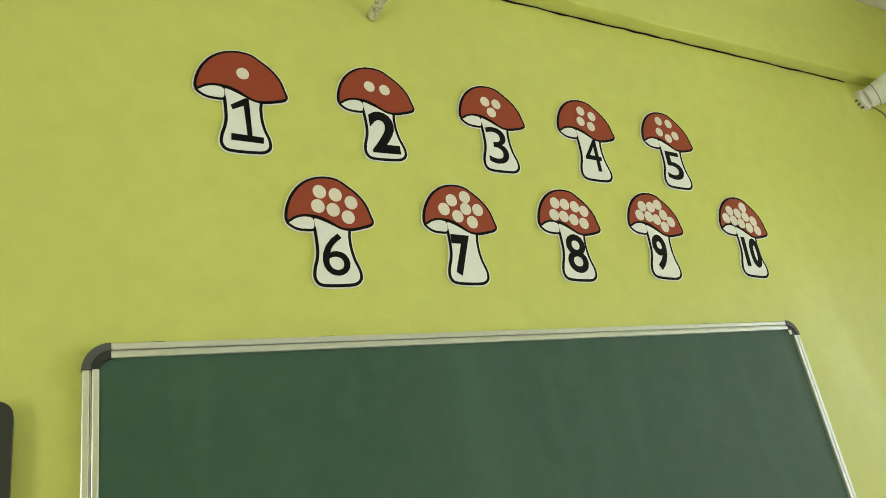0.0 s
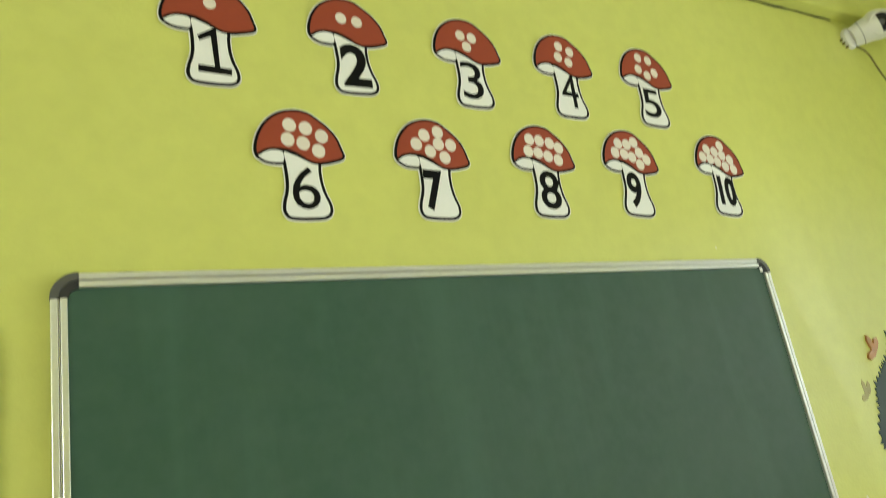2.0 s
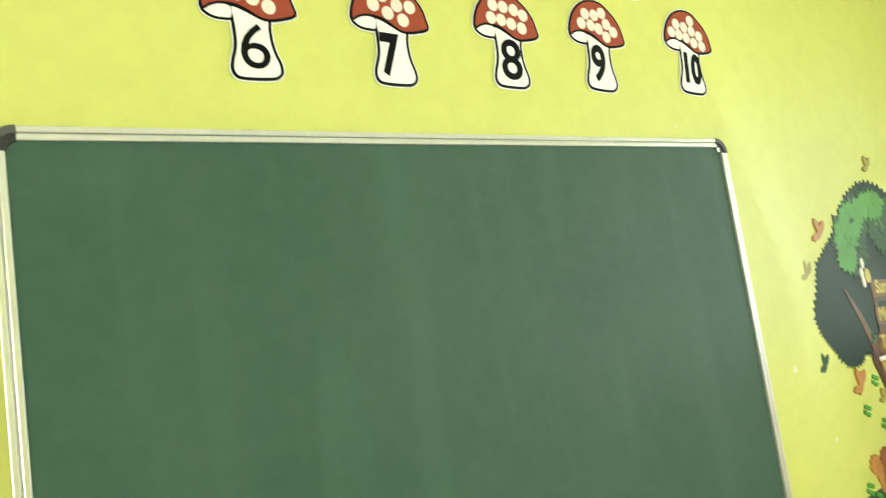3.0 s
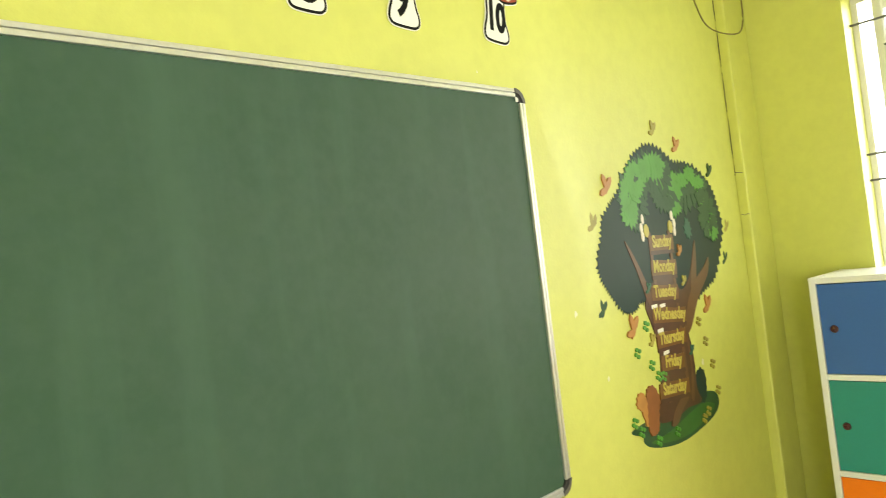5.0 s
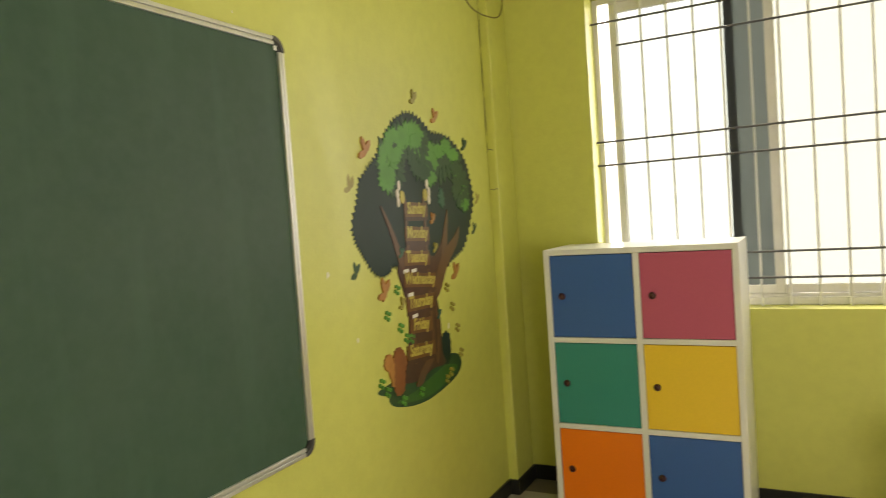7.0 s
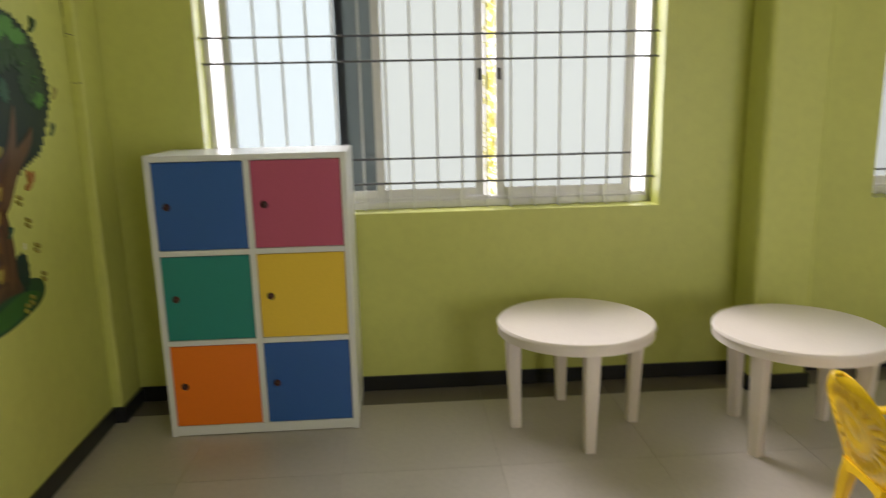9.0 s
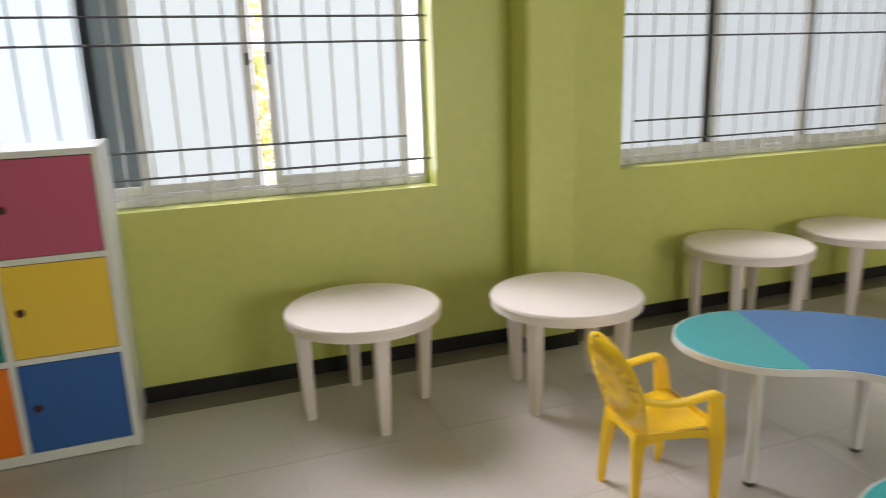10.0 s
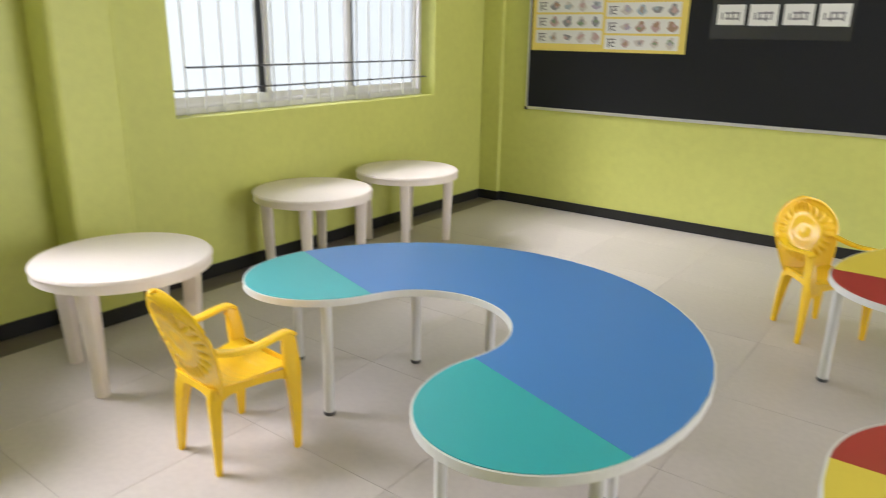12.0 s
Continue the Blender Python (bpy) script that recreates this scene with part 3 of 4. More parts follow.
def tree_decal():
    """A wall sticker: a tree with a plank ladder of weekday names."""
    root = empty("wall_sticker", "glossy vinyl sticker of a tree with a ladder of weekday planks", "wall sticker", at=pose(0, YN, 0))
    lay = lambda k: 0.0006 + 0.0005 * k

    def cut(name, loops, k, mat, label=""):
        bm = bmesh.new()
        for i, lp in enumerate(loops):
            sheet(bm, lp, 0.0002, lay(k) + 0.00006 * i)
        return part(name, bm, mat, root, label)

    def curve(*pts):
        return smooth_loop([Vector(p) for p in pts], 4)

    def tuft(cx, cz, rx, rz, n, seed, leaf=0.05):
        """A clump of pointed leaves fanning out of a solid middle."""
        rnd = random.Random(seed)
        loops = [[Vector((cx + rx * 0.72 * math.cos(t * math.pi / 8), cz + rz * 0.72 * math.sin(t * math.pi / 8))) for t in range(16)]]
        for i in range(n):
            a = 2 * math.pi * (i + rnd.uniform(-0.25, 0.25)) / n
            d = Vector((math.cos(a), math.sin(a)))
            tip = Vector((cx + rx * d.x * rnd.uniform(0.9, 1.12), cz + rz * d.y * rnd.uniform(0.9, 1.12)))
            side = Vector((-d.y, d.x)) * leaf * rnd.uniform(0.22, 0.34)
            loops.append([tip, tip - d * leaf * 0.5 + side, tip - d * leaf * 1.5 + side * 0.6, tip - d * leaf * 1.5 - side * 0.6, tip - d * leaf * 0.5 - side])
        return loops

    cut("grass_mound", [curve((2.497, 0.812), (2.489, 0.796), (2.549, 0.774), (2.556, 0.748), (2.604, 0.721), (2.739, 0.691), (2.893, 0.686), (3.086, 0.715), (3.159, 0.756), (3.148, 0.803), (3.078, 0.828), (2.95, 0.83), (2.80, 0.83), (2.66, 0.825))], 1, LEAF_MID, "dark green grass mound")
    cut("grass_highlight", [curve((2.60, 0.738), (2.74, 0.707), (2.89, 0.700), (3.06, 0.73), (3.12, 0.765), (3.02, 0.79), (2.90, 0.775), (2.74, 0.745))], 2, GRASS)
    cut("bush", [leafy(3.02, 0.862, 0.056, 0.068, 12, 0.06, 5)], 2, LEAF_DARK)
    cut("crown", [fringed(((2.399, 1.416), (2.44, 1.495), (2.46, 1.562), (2.52, 1.609), (2.558, 1.637), (2.624, 1.701), (2.678, 1.764), (2.753, 1.814), (2.839, 1.838), (2.935, 1.820), (3.029, 1.772), (3.122, 1.774), (3.238, 1.738), (3.334, 1.67), (3.372, 1.591), (3.396, 1.494), (3.349, 1.391), (3.268, 1.282), (3.187, 1.249), (3.10, 1.215), (2.98, 1.19), (2.85, 1.20), (2.731, 1.228), (2.681, 1.244), (2.642, 1.254), (2.616, 1.226), (2.555, 1.220), (2.515, 1.239), (2.469, 1.285), (2.44, 1.321), (2.412, 1.36)), 0.013, 3)], 3, LEAF_DARK, "dark blue-green leaf mass")
    for k, (x, z, rx, rz) in enumerate(((2.84, 1.725, 0.17, 0.10), (2.68, 1.63, 0.11, 0.13), (3.10, 1.66, 0.20, 0.10), (2.92, 1.66, 0.12, 0.10), (3.27, 1.55, 0.09, 0.11))):
        cut("leaf_mass", tuft(x, z, rx, rz, 26, 60 + k), 4 + 0.1 * k, LEAF_MID)
    for k, (x, z, rx, rz, n) in enumerate(((2.85, 1.755, 0.105, 0.062, 22), (2.765, 1.735, 0.055, 0.05, 14), (2.71, 1.70, 0.072, 0.075, 20), (2.655, 1.635, 0.075, 0.085, 22), (2.645, 1.575, 0.062, 0.055, 16), (2.905, 1.695, 0.045, 0.042, 9),
                                           (3.005, 1.665, 0.065, 0.07, 18), (2.99, 1.605, 0.07, 0.058, 16), (3.075, 1.70, 0.055, 0.04, 12), (3.15, 1.725, 0.055, 0.042, 12), (3.215, 1.69, 0.062, 0.035, 12), (3.22, 1.625, 0.04, 0.038, 9), (3.305, 1.492, 0.052, 0.062, 13))):
        cut("foliage_patch", tuft(x, z, rx, rz, n, 20 + k, 0.042), 5 + 0.08 * k, LEAF_LIGHT, "bright green foliage patch")
    cut("foliage_patch", tuft(3.075, 1.50, 0.035, 0.05, 9, 45, 0.03), 6.1, LEAF_TEAL)
    cut("trunk", [curve((2.676, 1.24), (2.70, 1.16), (2.732, 1.066), (2.722, 0.96), (2.70, 0.88), (2.665, 0.80), (2.78, 0.782), (2.90, 0.80), (3.01, 0.80), (2.985, 0.86), (2.991, 0.953), (2.985, 1.031), (2.973, 1.114), (3.042, 1.20), (3.13, 1.30), (3.09, 1.29), (3.115, 1.43), (3.04, 1.31), (2.95, 1.26), (2.86, 1.37), (2.76, 1.32))], 6, BARK, "brown trunk with branches")
    cut("branch", [curve((2.94, 1.08), (2.98, 1.18), (3.06, 1.27), (3.17, 1.33), (3.225, 1.37), (3.20, 1.30), (3.09, 1.21), (3.0, 1.10))], 7, BARK_LIGHT)
    cut("branch", [curve((3.03, 1.22), (3.06, 1.33), (3.12, 1.45), (3.105, 1.33), (3.06, 1.22))], 7.2, BARK_LIGHT)
    cut("branch", [curve((2.70, 1.23), (2.645, 1.36), (2.585, 1.475), (2.62, 1.44), (2.68, 1.35), (2.735, 1.24))], 7, BARK_LIGHT)
    cut("root", [curve((2.755, 0.765), (2.80, 0.82), (2.88, 0.86), (2.91, 0.84), (2.85, 0.80), (2.80, 0.76))], 7, BARK_LIGHT)
    cut("bark_streak", [curve((2.93, 0.83), (2.955, 0.95), (2.95, 1.08), (2.965, 1.08), (2.972, 0.95), (2.955, 0.83))], 7, BARK_LIGHT)
    # ladder planks with their words
    days = (("Sunday", 2.850, 1.454, -1, 0.089), ("Monday", 2.845, 1.357, -3, 0.095), ("Tuesday", 2.829, 1.261, -4, 0.100), ("Wednesday", 2.843, 1.172, -6, 0.126), ("Thursday", 2.836, 1.083, -2, 0.110), ("Friday", 2.825, 0.992, -5, 0.088), ("Saturday", 2.812, 0.893, -4.5, 0.111))
    for rail_x in (2.765, 2.915):
        cut("ladder_rail", [[Vector((rail_x - 0.012, 0.85)), Vector((rail_x + 0.012, 0.85)), Vector((rail_x + 0.008, 1.50)), Vector((rail_x - 0.012, 1.50))]], 7.4, BARK_LIGHT)
    for i, (day, x, z, tilt, w) in enumerate(days):
        h = 0.031
        m = Matrix.Rotation(radians(tilt), 2)
        rough = ((-1, -1), (-0.4, -0.92), (0.3, -1.04), (1, -0.95), (1.03, 0), (1, 1), (0.35, 0.93), (-0.5, 1.05), (-1.0, 0.95), (-1.04, 0.1))
        cut("plank", [[m @ Vector((a * w, b * h)) + Vector((x, z)) for a, b in rough]], 8, BOARD_BROWN, "brown plank with a weekday in yellow")
        cut("plank_shadow", [[m @ Vector((a * w, -h - 0.004 + b * 0.008)) + Vector((x, z)) for a, b in ((-1, -1), (1, -1), (1, 1), (-1, 1))]], 8.5, BARK)
        words("weekday", day, 0.064, LETTER, root, pose(x, -lay(9.2), z + 0.006, 0, -tilt, 0) @ Matrix.Diagonal((0.80, 1, 1.0, 1)), 0.0022)
    for x, z in ((2.795, 1.216), (2.735, 1.220), (2.758, 1.125), (2.779, 1.038)):
        cut("rung_gap", [[Vector((x + a * 0.020, z + b * 0.008)) for a, b in ((-1, -1), (1, -0.7), (1, 1), (-1, 0.8))]], 9, CARD_WHITE)
    # plain shapes by the trunk and in the air
    cut("orange_shape", [fringed(((2.60, 0.772), (2.635, 0.762), (2.66, 0.78), (2.672, 0.84), (2.690, 0.88), (2.660, 0.93), (2.618, 0.935), (2.598, 0.90), (2.588, 0.84)), 0.004, 41, 4)], 10, FOX, "plain russet shape")
    cut("orange_curl", [fringed(((2.585, 0.80), (2.560, 0.862), (2.534, 0.885), (2.545, 0.920), (2.575, 0.925), (2.596, 0.895), (2.592, 0.84)), 0.005, 42, 4)], 10.4, RUST)
    for x, z, side in ((2.745, 1.507, -1), (2.931, 1.514, 1)):
        cut("cream_shape", [[Vector((x + 0.018 * math.cos(t * 0.7), z + 0.026 * math.sin(t * 0.7))) for t in range(9)]], 10, LETTER)
        for dx, dz in ((0.034, 0.012), (0.02, 0.045), (0.03, -0.02)):
            cut("cream_wing", [[Vector((x + side * dx + 0.010 * math.cos(t * 0.7), z + dz + 0.020 * math.sin(t * 0.7))) for t in range(9)]], 10.3, DOT)
    rnd = random.Random(8)
    for x, z, mat, s in ((2.511, 1.676, RUST, 0.075), (2.406, 1.549, OLIVE, 0.062), (2.891, 1.903, OLIVE, 0.055), (3.065, 1.841, RUST, 0.062), (3.338, 1.737, LEAF_MID, 0.055),
                         (3.450, 1.489, OLIVE, 0.052), (3.394, 1.349, LEAF_MID, 0.055), (3.166, 1.171, RUST, 0.070), (2.575, 1.162, RUST, 0.078), (2.404, 1.250, LEAF_MID, 0.058),
                         (2.983, 1.412, RUST, 0.045), (2.71, 1.29, LEAF_TEAL, 0.04), (2.99, 1.29, OLIVE, 0.04), (2.694, 1.097, OLIVE, 0.045), (2.981, 1.012, LEAF_TEAL, 0.04)):
        bm = bmesh.new()
        for k, (dx, dz, a, ln) in enumerate(((0, 0, 0.9, 0.55), (-0.12, 0.25, 1.75, 0.42), (0.22, 0.22, 1.1, 0.36), (-0.35, -0.22, 0.35, 0.30))):
            a += rnd.uniform(-0.2, 0.2)
            lp = [Vector((x + s * (dx + ln * math.cos(t) * math.cos(a) - 0.17 * math.sin(t) * math.sin(a)), z + s * (dz + ln * math.cos(t) * math.sin(a) + 0.17 * math.sin(t) * math.cos(a)))) for t in [j * math.pi / 3 for j in range(6)]]
            sheet(bm, lp, 0.0002, 0.0008 + 0.0001 * k + 0.0055 * (2.5 < x < 3.35))
        part("leaf_shape", bm, mat, root)
    for x, z in ((2.661, 1.156), (3.069, 1.116), (3.109, 1.028), (2.581, 1.069), (3.145, 0.928), (3.165, 0.815), (2.669, 1.009), (2.509, 0.832), (2.546, 0.792), (2.794, 0.732), (3.059, 0.751), (3.019, 0.729), (2.708, 0.962), (2.743, 0.955), (2.655, 0.732)):
        bm = bmesh.new()
        for k in range(4):
            a = 0.4 + k * 1.5
            sheet(bm, [Vector((x + 0.014 * math.cos(a) + 0.009 * math.cos(t), z + 0.014 * math.sin(a) + 0.008 * math.sin(t))) for t in [j * math.pi / 3 for j in range(6)]], 0.0002, 0.0062 + 0.0001 * k)
        part("small_leaf", bm, OLIVE if x > 2.9 else LEAF_LIGHT, root)


tree_decal()


def screen_panel():
    root = empty("wall_screen", "black-framed flat screen with a dark blue face, on the wall", "screen", at=pose(0, YN, 0))
    loop = []
    for cx, cz, a in ((0.061, 1.871, 0), (-1.00, 1.871, 1), (-1.00, 1.20, 2), (0.061, 1.20, 3)):
        loop += [Vector((cx + 0.024 * math.cos((a + i / 6) * math.pi / 2), cz + 0.024 * math.sin((a + i / 6) * math.pi / 2))) for i in range(7)]
    part("housing", sheet(bmesh.new(), loop, 0.002, 0.045), RUBBER, root, "black rounded frame")
    part("display", boxed(-1.0, 0.066, -0.0465, -0.0455, 1.22, 1.855), SCREEN, root, "dark blue glossy display")


screen_panel()


def cctv():
    """A ball camera on a round wall base, with its cable glands."""
    at = Vector((3.062, YN, 2.928))
    root = empty("security_camera", "white ball-shaped security camera with a black lens under the beam", "camera", at=Matrix.Translation(at))
    ball = Vector((0.060, -0.098, 0.018))
    part("base_plate", lathe(bmesh.new(), [(0, 0), (0.044, 0), (0.046, 0.006), (0.044, 0.018), (0.036, 0.024), (0, 0.024)], 32, pose(0, 0, 0, 90)), CCTV_WHITE, root, smooth=True)
    part("neck", sweep(bmesh.new(), [(0.003, -0.016, 0.0), ball * 0.5, ball], [(0.040, 0.040), (0.050, 0.050), (0.058, 0.058)], 24), CCTV_WHITE, root, smooth=True)
    part("seam_ring", sweep(bmesh.new(), [ball * 0.42, ball * 0.44], [(0.0490, 0.0490), (0.0496, 0.0496)], 24), GREYPLASTIC, root)
    aim = Matrix.Translation(ball) @ Vector((-0.66, -0.70, -0.30)).to_track_quat("Z", "Y").to_matrix().to_4x4()
    dome = [(0.062 * math.sin(k * math.pi / 16), -0.062 * math.cos(k * math.pi / 16)) for k in range(13)]
    part("housing", lathe(bmesh.new(), dome + [(0.045, 0.044), (0.041, 0.044), (0.038, 0.038), (0, 0.038)], 40, aim), CCTV_WHITE, root, smooth=True)
    part("lens_face", lathe(bmesh.new(), [(0, 0.047), (0.018, 0.046), (0.035, 0.042), (0.0395, 0.037), (0, 0.037)], 32, aim), LENS, root, "black glass face", smooth=True)
    part("lens", lathe(bmesh.new(), [(0, 0.0485), (0.010, 0.0480), (0.013, 0.0465), (0, 0.045)], 24, aim), GREYPLASTIC, root, smooth=True)
    for x, z in ((-0.056, -0.012), (-0.046, -0.026), (-0.030, -0.040)):
        part("screw", lathe(bmesh.new(), [(0, 0), (0.0045, 0), (0.0045, 0.010), (0, 0.012)], 10, pose(x, 0, z, 90)), CABLE, root)


cctv()


def cable(name, pts, r, label, mat=CABLE):
    cu = smooth_path(pts)
    return tagged(link(name, sweep(bmesh.new(), cu, (r, r), 6), mat, smooth=True), label, "cable")


def smooth_path(pts, sub=6):
    out = []
    p = [Vector(q) for q in pts]
    p = [p[0]] + p + [p[-1]]
    for i in range(1, len(p) - 2):
        for s in range(sub):
            t = s / sub
            a, b, c, d = p[i - 1], p[i], p[i + 1], p[i + 2]
            out.append(0.5 * (2 * b + (c - a) * t + (2 * a - 5 * b + 4 * c - d) * t * t + (3 * b - a - 3 * c + d) * t ** 3))
    return out + [p[-1]]


cable("camera_cable", [(3.045, YN - 0.008, 2.902), (3.11, YN - 0.03, 2.86), (3.17, YN - 0.03, 2.76), (3.34, YN - 0.03, 2.50), (3.46, YN - 0.03, 2.39), (3.60, YN - 0.085, 2.36), (3.72, YN - 0.08, 2.43), (3.76, YN - 0.07, 2.6), (3.70, YN - 0.07, 2.9)], 0.0035, "thin drooping cable from the security camera")
rnd = random.Random(31)
steps = [XW + 0.05 + 0.045 * k for k in range(136) if XW + 0.05 + 0.045 * k < 3.02]
crack = sweep(bmesh.new(), [(x, YN - 0.003, 3.0065 + rnd.uniform(-0.0022, 0.0022)) for x in steps], [(0.0016 + 0.0018 * rnd.random(),) * 2 for x in steps], 6)
tagged(link("beam_crack", crack, INK), "dark uneven gap where the beam meets the wall", "crack", kind="structure")
bm = lathe(bmesh.new(), [(0, 0), (0.012, 0), (0.0135, 0.006), (0.0125, 0.06), (0.011, 0.062), (0.011, 0.10), (0, 0.10)], 16, Matrix.Translation((0.832, YN, 2.836)) @ Vector((0.25, -0.85, 0.42)).to_track_quat("Z", "Y").to_matrix().to_4x4())
stub = tagged(link("pipe_stub", bm, PIPE, smooth=True), "paint-flecked pipe stub sticking out of the wall", "pipe")
part("pipe_tip", lathe(bmesh.new(), [(0.0125, 0.062), (0.0128, 0.066), (0.0128, 0.12), (0, 0.12)], 16, Matrix.Translation((0.832, YN, 2.836)) @ Vector((0.25, -0.85, 0.42)).to_track_quat("Z", "Y").to_matrix().to_4x4()), LENS, stub, "black end")


SCUFF = material("bare_plaster_scuff", (0.72, 0.72, 0.55), 0.8, fine=0.2)
for x, z, r in ((2.24, 1.258, 0.010), (2.382, 1.015, 0.008), (3.066, 0.951, 0.012), (1.9, 2.03, 0.003)):
    rnd = random.Random(int(x * 1000))
    tagged(link("plaster_scuff", sheet(bmesh.new(), [Vector((x + r * rnd.uniform(0.5, 1.2) * math.cos(k * 0.7), z + r * rnd.uniform(0.6, 1.6) * math.sin(k * 0.7))) for k in range(9)], -0.001, 0.0006), SCUFF), "small pale scuff in the wall paint", "scuff", kind="structure").location.y = YN
tagged(link("pillar_crack", sweep(bmesh.new(), [(3.609 + 0.003 * math.sin(k * 2.1), YN - 0.001, 1.72 + 0.072 * k) for k in range(17)], [(0.0012 + 0.0012 * abs(math.sin(k * 1.3)), 0.002) for k in range(17)], 5), RUBBER), "dark crack where the pillar meets the wall", "crack", kind="structure")
tagged(link("pillar_crack", sweep(bmesh.new(), [(3.6082, YN - 0.004 - 0.008 * k, 1.535 + 0.004 * math.sin(k * 2)) for k in range(6)], (0.001, 0.0018), 5), GREYPLASTIC), "thin crack across the pillar", "crack", kind="structure")
tagged(link("pillar_crack", sweep(bmesh.new(), [(3.6082, YN - 0.004 - 0.008 * k, 1.735 - 0.002 * k) for k in range(5)], (0.001, 0.0018), 5), GREYPLASTIC), "thin crack across the pillar", "crack", kind="structure")


# ---- cabinet ----
def cabinet():
    x0, x1, y0, y1, h = 3.424, 3.832, 0.247, 1.069, 1.235
    root = empty("locker_cabinet", "white laminate locker cabinet with six coloured doors, standing under the window", "cabinet", at=pose(x0, y0, 0))
    d, w, s = x1 - x0, y1 - y0, 0.026
    part("side_panel", boxed(0, d, 0, s, 0, h, 0.002), LAMINATE, root)
    part("side_panel", boxed(0, d, w - s, w, 0, h, 0.002), LAMINATE, root)
    part("top_panel", boxed(0, d, s, w - s, h - s, h - 0.001, 0.002), LAMINATE, root)
    part("plinth", boxed(0.002, d, s, w - s, 0.004, 0.048, 0.002), LAMINATE, root)
    part("back_panel", boxed(d - 0.01, d - 0.002, s, w - s, 0.048, h - s), LAMINATE, root)
    part("divider", boxed(0.001, d - 0.01, w / 2 - 0.013, w / 2 + 0.013, 0.048, h - s, 0.002), LAMINATE, root)
    ch = (h - s - 0.048 - 2 * 0.024) / 3
    rows = [0.048 + i * (ch + 0.024) for i in range(3)]
    for z in rows[1:]:
        for a, b in ((s, w / 2 - 0.013), (w / 2 + 0.013, w - s)):
            part("shelf", boxed(0.001, d - 0.01, a, b, z - 0.024, z, 0.002), LAMINATE, root)
    colours = {(1, 2): BLUE_L, (0, 2): PINK_L, (1, 1): GREEN_L, (0, 1): YELLOW_L, (1, 0): ORANGE_L, (0, 0): BLUE_L}
    names = {id(BLUE_L): "blue", id(PINK_L): "rose pink", id(GREEN_L): "teal green", id(YELLOW_L): "yellow", id(ORANGE_L): "orange"}
    for (c, r), mat in colours.items():
        a, b = ((s, w / 2 - 0.013), (w / 2 + 0.013, w - s))[c]
        z = rows[r]
        door = part("door", boxed(0.004, 0.022, a + 0.002, b - 0.002, z + 0.002, z + ch - 0.003, 0.0015), mat, root, names[id(mat)] + " laminate door")
        part("knob", lathe(bmesh.new(), [(0, 0), (0.014, 0), (0.016, 0.003), (0.013, 0.008), (0.006, 0.010), (0.006, 0.016), (0.0, 0.017)], 18, pose(0.004, b - 0.05, z + ch * 0.5, 0, -90, 0)), KNOB, door, "dark red lock knob", smooth=True)
    return root


cabinet()


# ---- tables ----
def round_table(m, label):
    root = empty("round_table", label, "table", "round tables", at=m)
    R, H = 0.340, 0.488
    part("tabletop", lathe(bmesh.new(), [(0, H - 0.002), (R - 0.02, H), (R - 0.006, H - 0.002), (R, H - 0.009), (R + 0.001, H - 0.016), (R - 0.004, H - 0.018), (R - 0.003, H - 0.05), (R - 0.008, H - 0.052), (R - 0.01, H - 0.02), (0, H - 0.02)], 64), TABLE_PLASTIC, root, smooth=True)
    for k in range(4):
        a = math.pi / 2 * k
        c, s = math.cos(a), math.sin(a)
        leg = sweep(bmesh.new(), [(0.275 * c, 0.275 * s, H - 0.02), (0.273 * c, 0.273 * s, 0.36), (0.263 * c, 0.263 * s, 0.03), (0.262 * c, 0.262 * s, 0.0)], [(0.035, 0.035), (0.033, 0.033), (0.025, 0.025), (0.024, 0.024)], 12, 0.35, (c, s, 0))
        part("leg", leg, TABLE_PLASTIC, root, smooth=True)
    return root


first = round_table(pose(3.372, -0.712, 0, 0, 0, 0), "round off-white plastic children's table by the window wall")
copy_thing(first, pose(3.150, -1.592, 0, 0, 0, 32))
copy_thing(first, pose(3.497, -2.942, 0, 0, 0, 38))
copy_thing(first, pose(3.485, -3.775, 0, 0, 0, 37))


def horseshoe(R=0.905, r=0.299, lobe=0.352, n=28):
    """Outline of a horseshoe table: two round ends at v < 0."""
    c, a = (R + r) / 2, (R - r) / 2
    arc = lambda k: math.pi * k / n
    outer = [Vector((R * math.cos(arc(k)), R * math.sin(arc(k)))) for k in range(n + 1)]
    left = [Vector((-c + a * math.cos(math.pi + arc(k)), lobe * math.sin(math.pi + arc(k)))) for k in range(1, n)]
    inner = [Vector((-r * math.cos(arc(k)), r * math.sin(arc(k)))) for k in range(n + 1)]
    right = [Vector((c + a * math.cos(math.pi + arc(k)), lobe * math.sin(math.pi + arc(k)))) for k in range(1, n)]
    return outer, left, inner, right


def horseshoe_plate(outer, left, inner, right, z0, z1):
    """The full plate of a horseshoe table with its rim."""
    bm = bmesh.new()
    loop = outer + left + inner + right
    levels = []
    for z in (z0, z1):
        ring = [bm.verts.new((p.x, p.y, z)) for p in loop]
        n, m = len(outer), len(left)
        o, l, i, r = ring[:n], ring[n:n + m], ring[n + m:n + m + n], ring[n + m + n:]
        for k in range(n - 1):
            bm.faces.new((o[k], o[k + 1], i[n - 2 - k], i[n - 1 - k]))
        for ends, lp in (((o[-1], i[0]), l), ((i[-1], o[0]), r)):
            bm.faces.new([ends[0]] + lp + [ends[1]])
        levels.append(ring)
    a, b = levels
    for k in range(len(a)):
        q = (k + 1) % len(a)
        bm.faces.new((a[k], a[q], b[q], b[k]))
    return bm


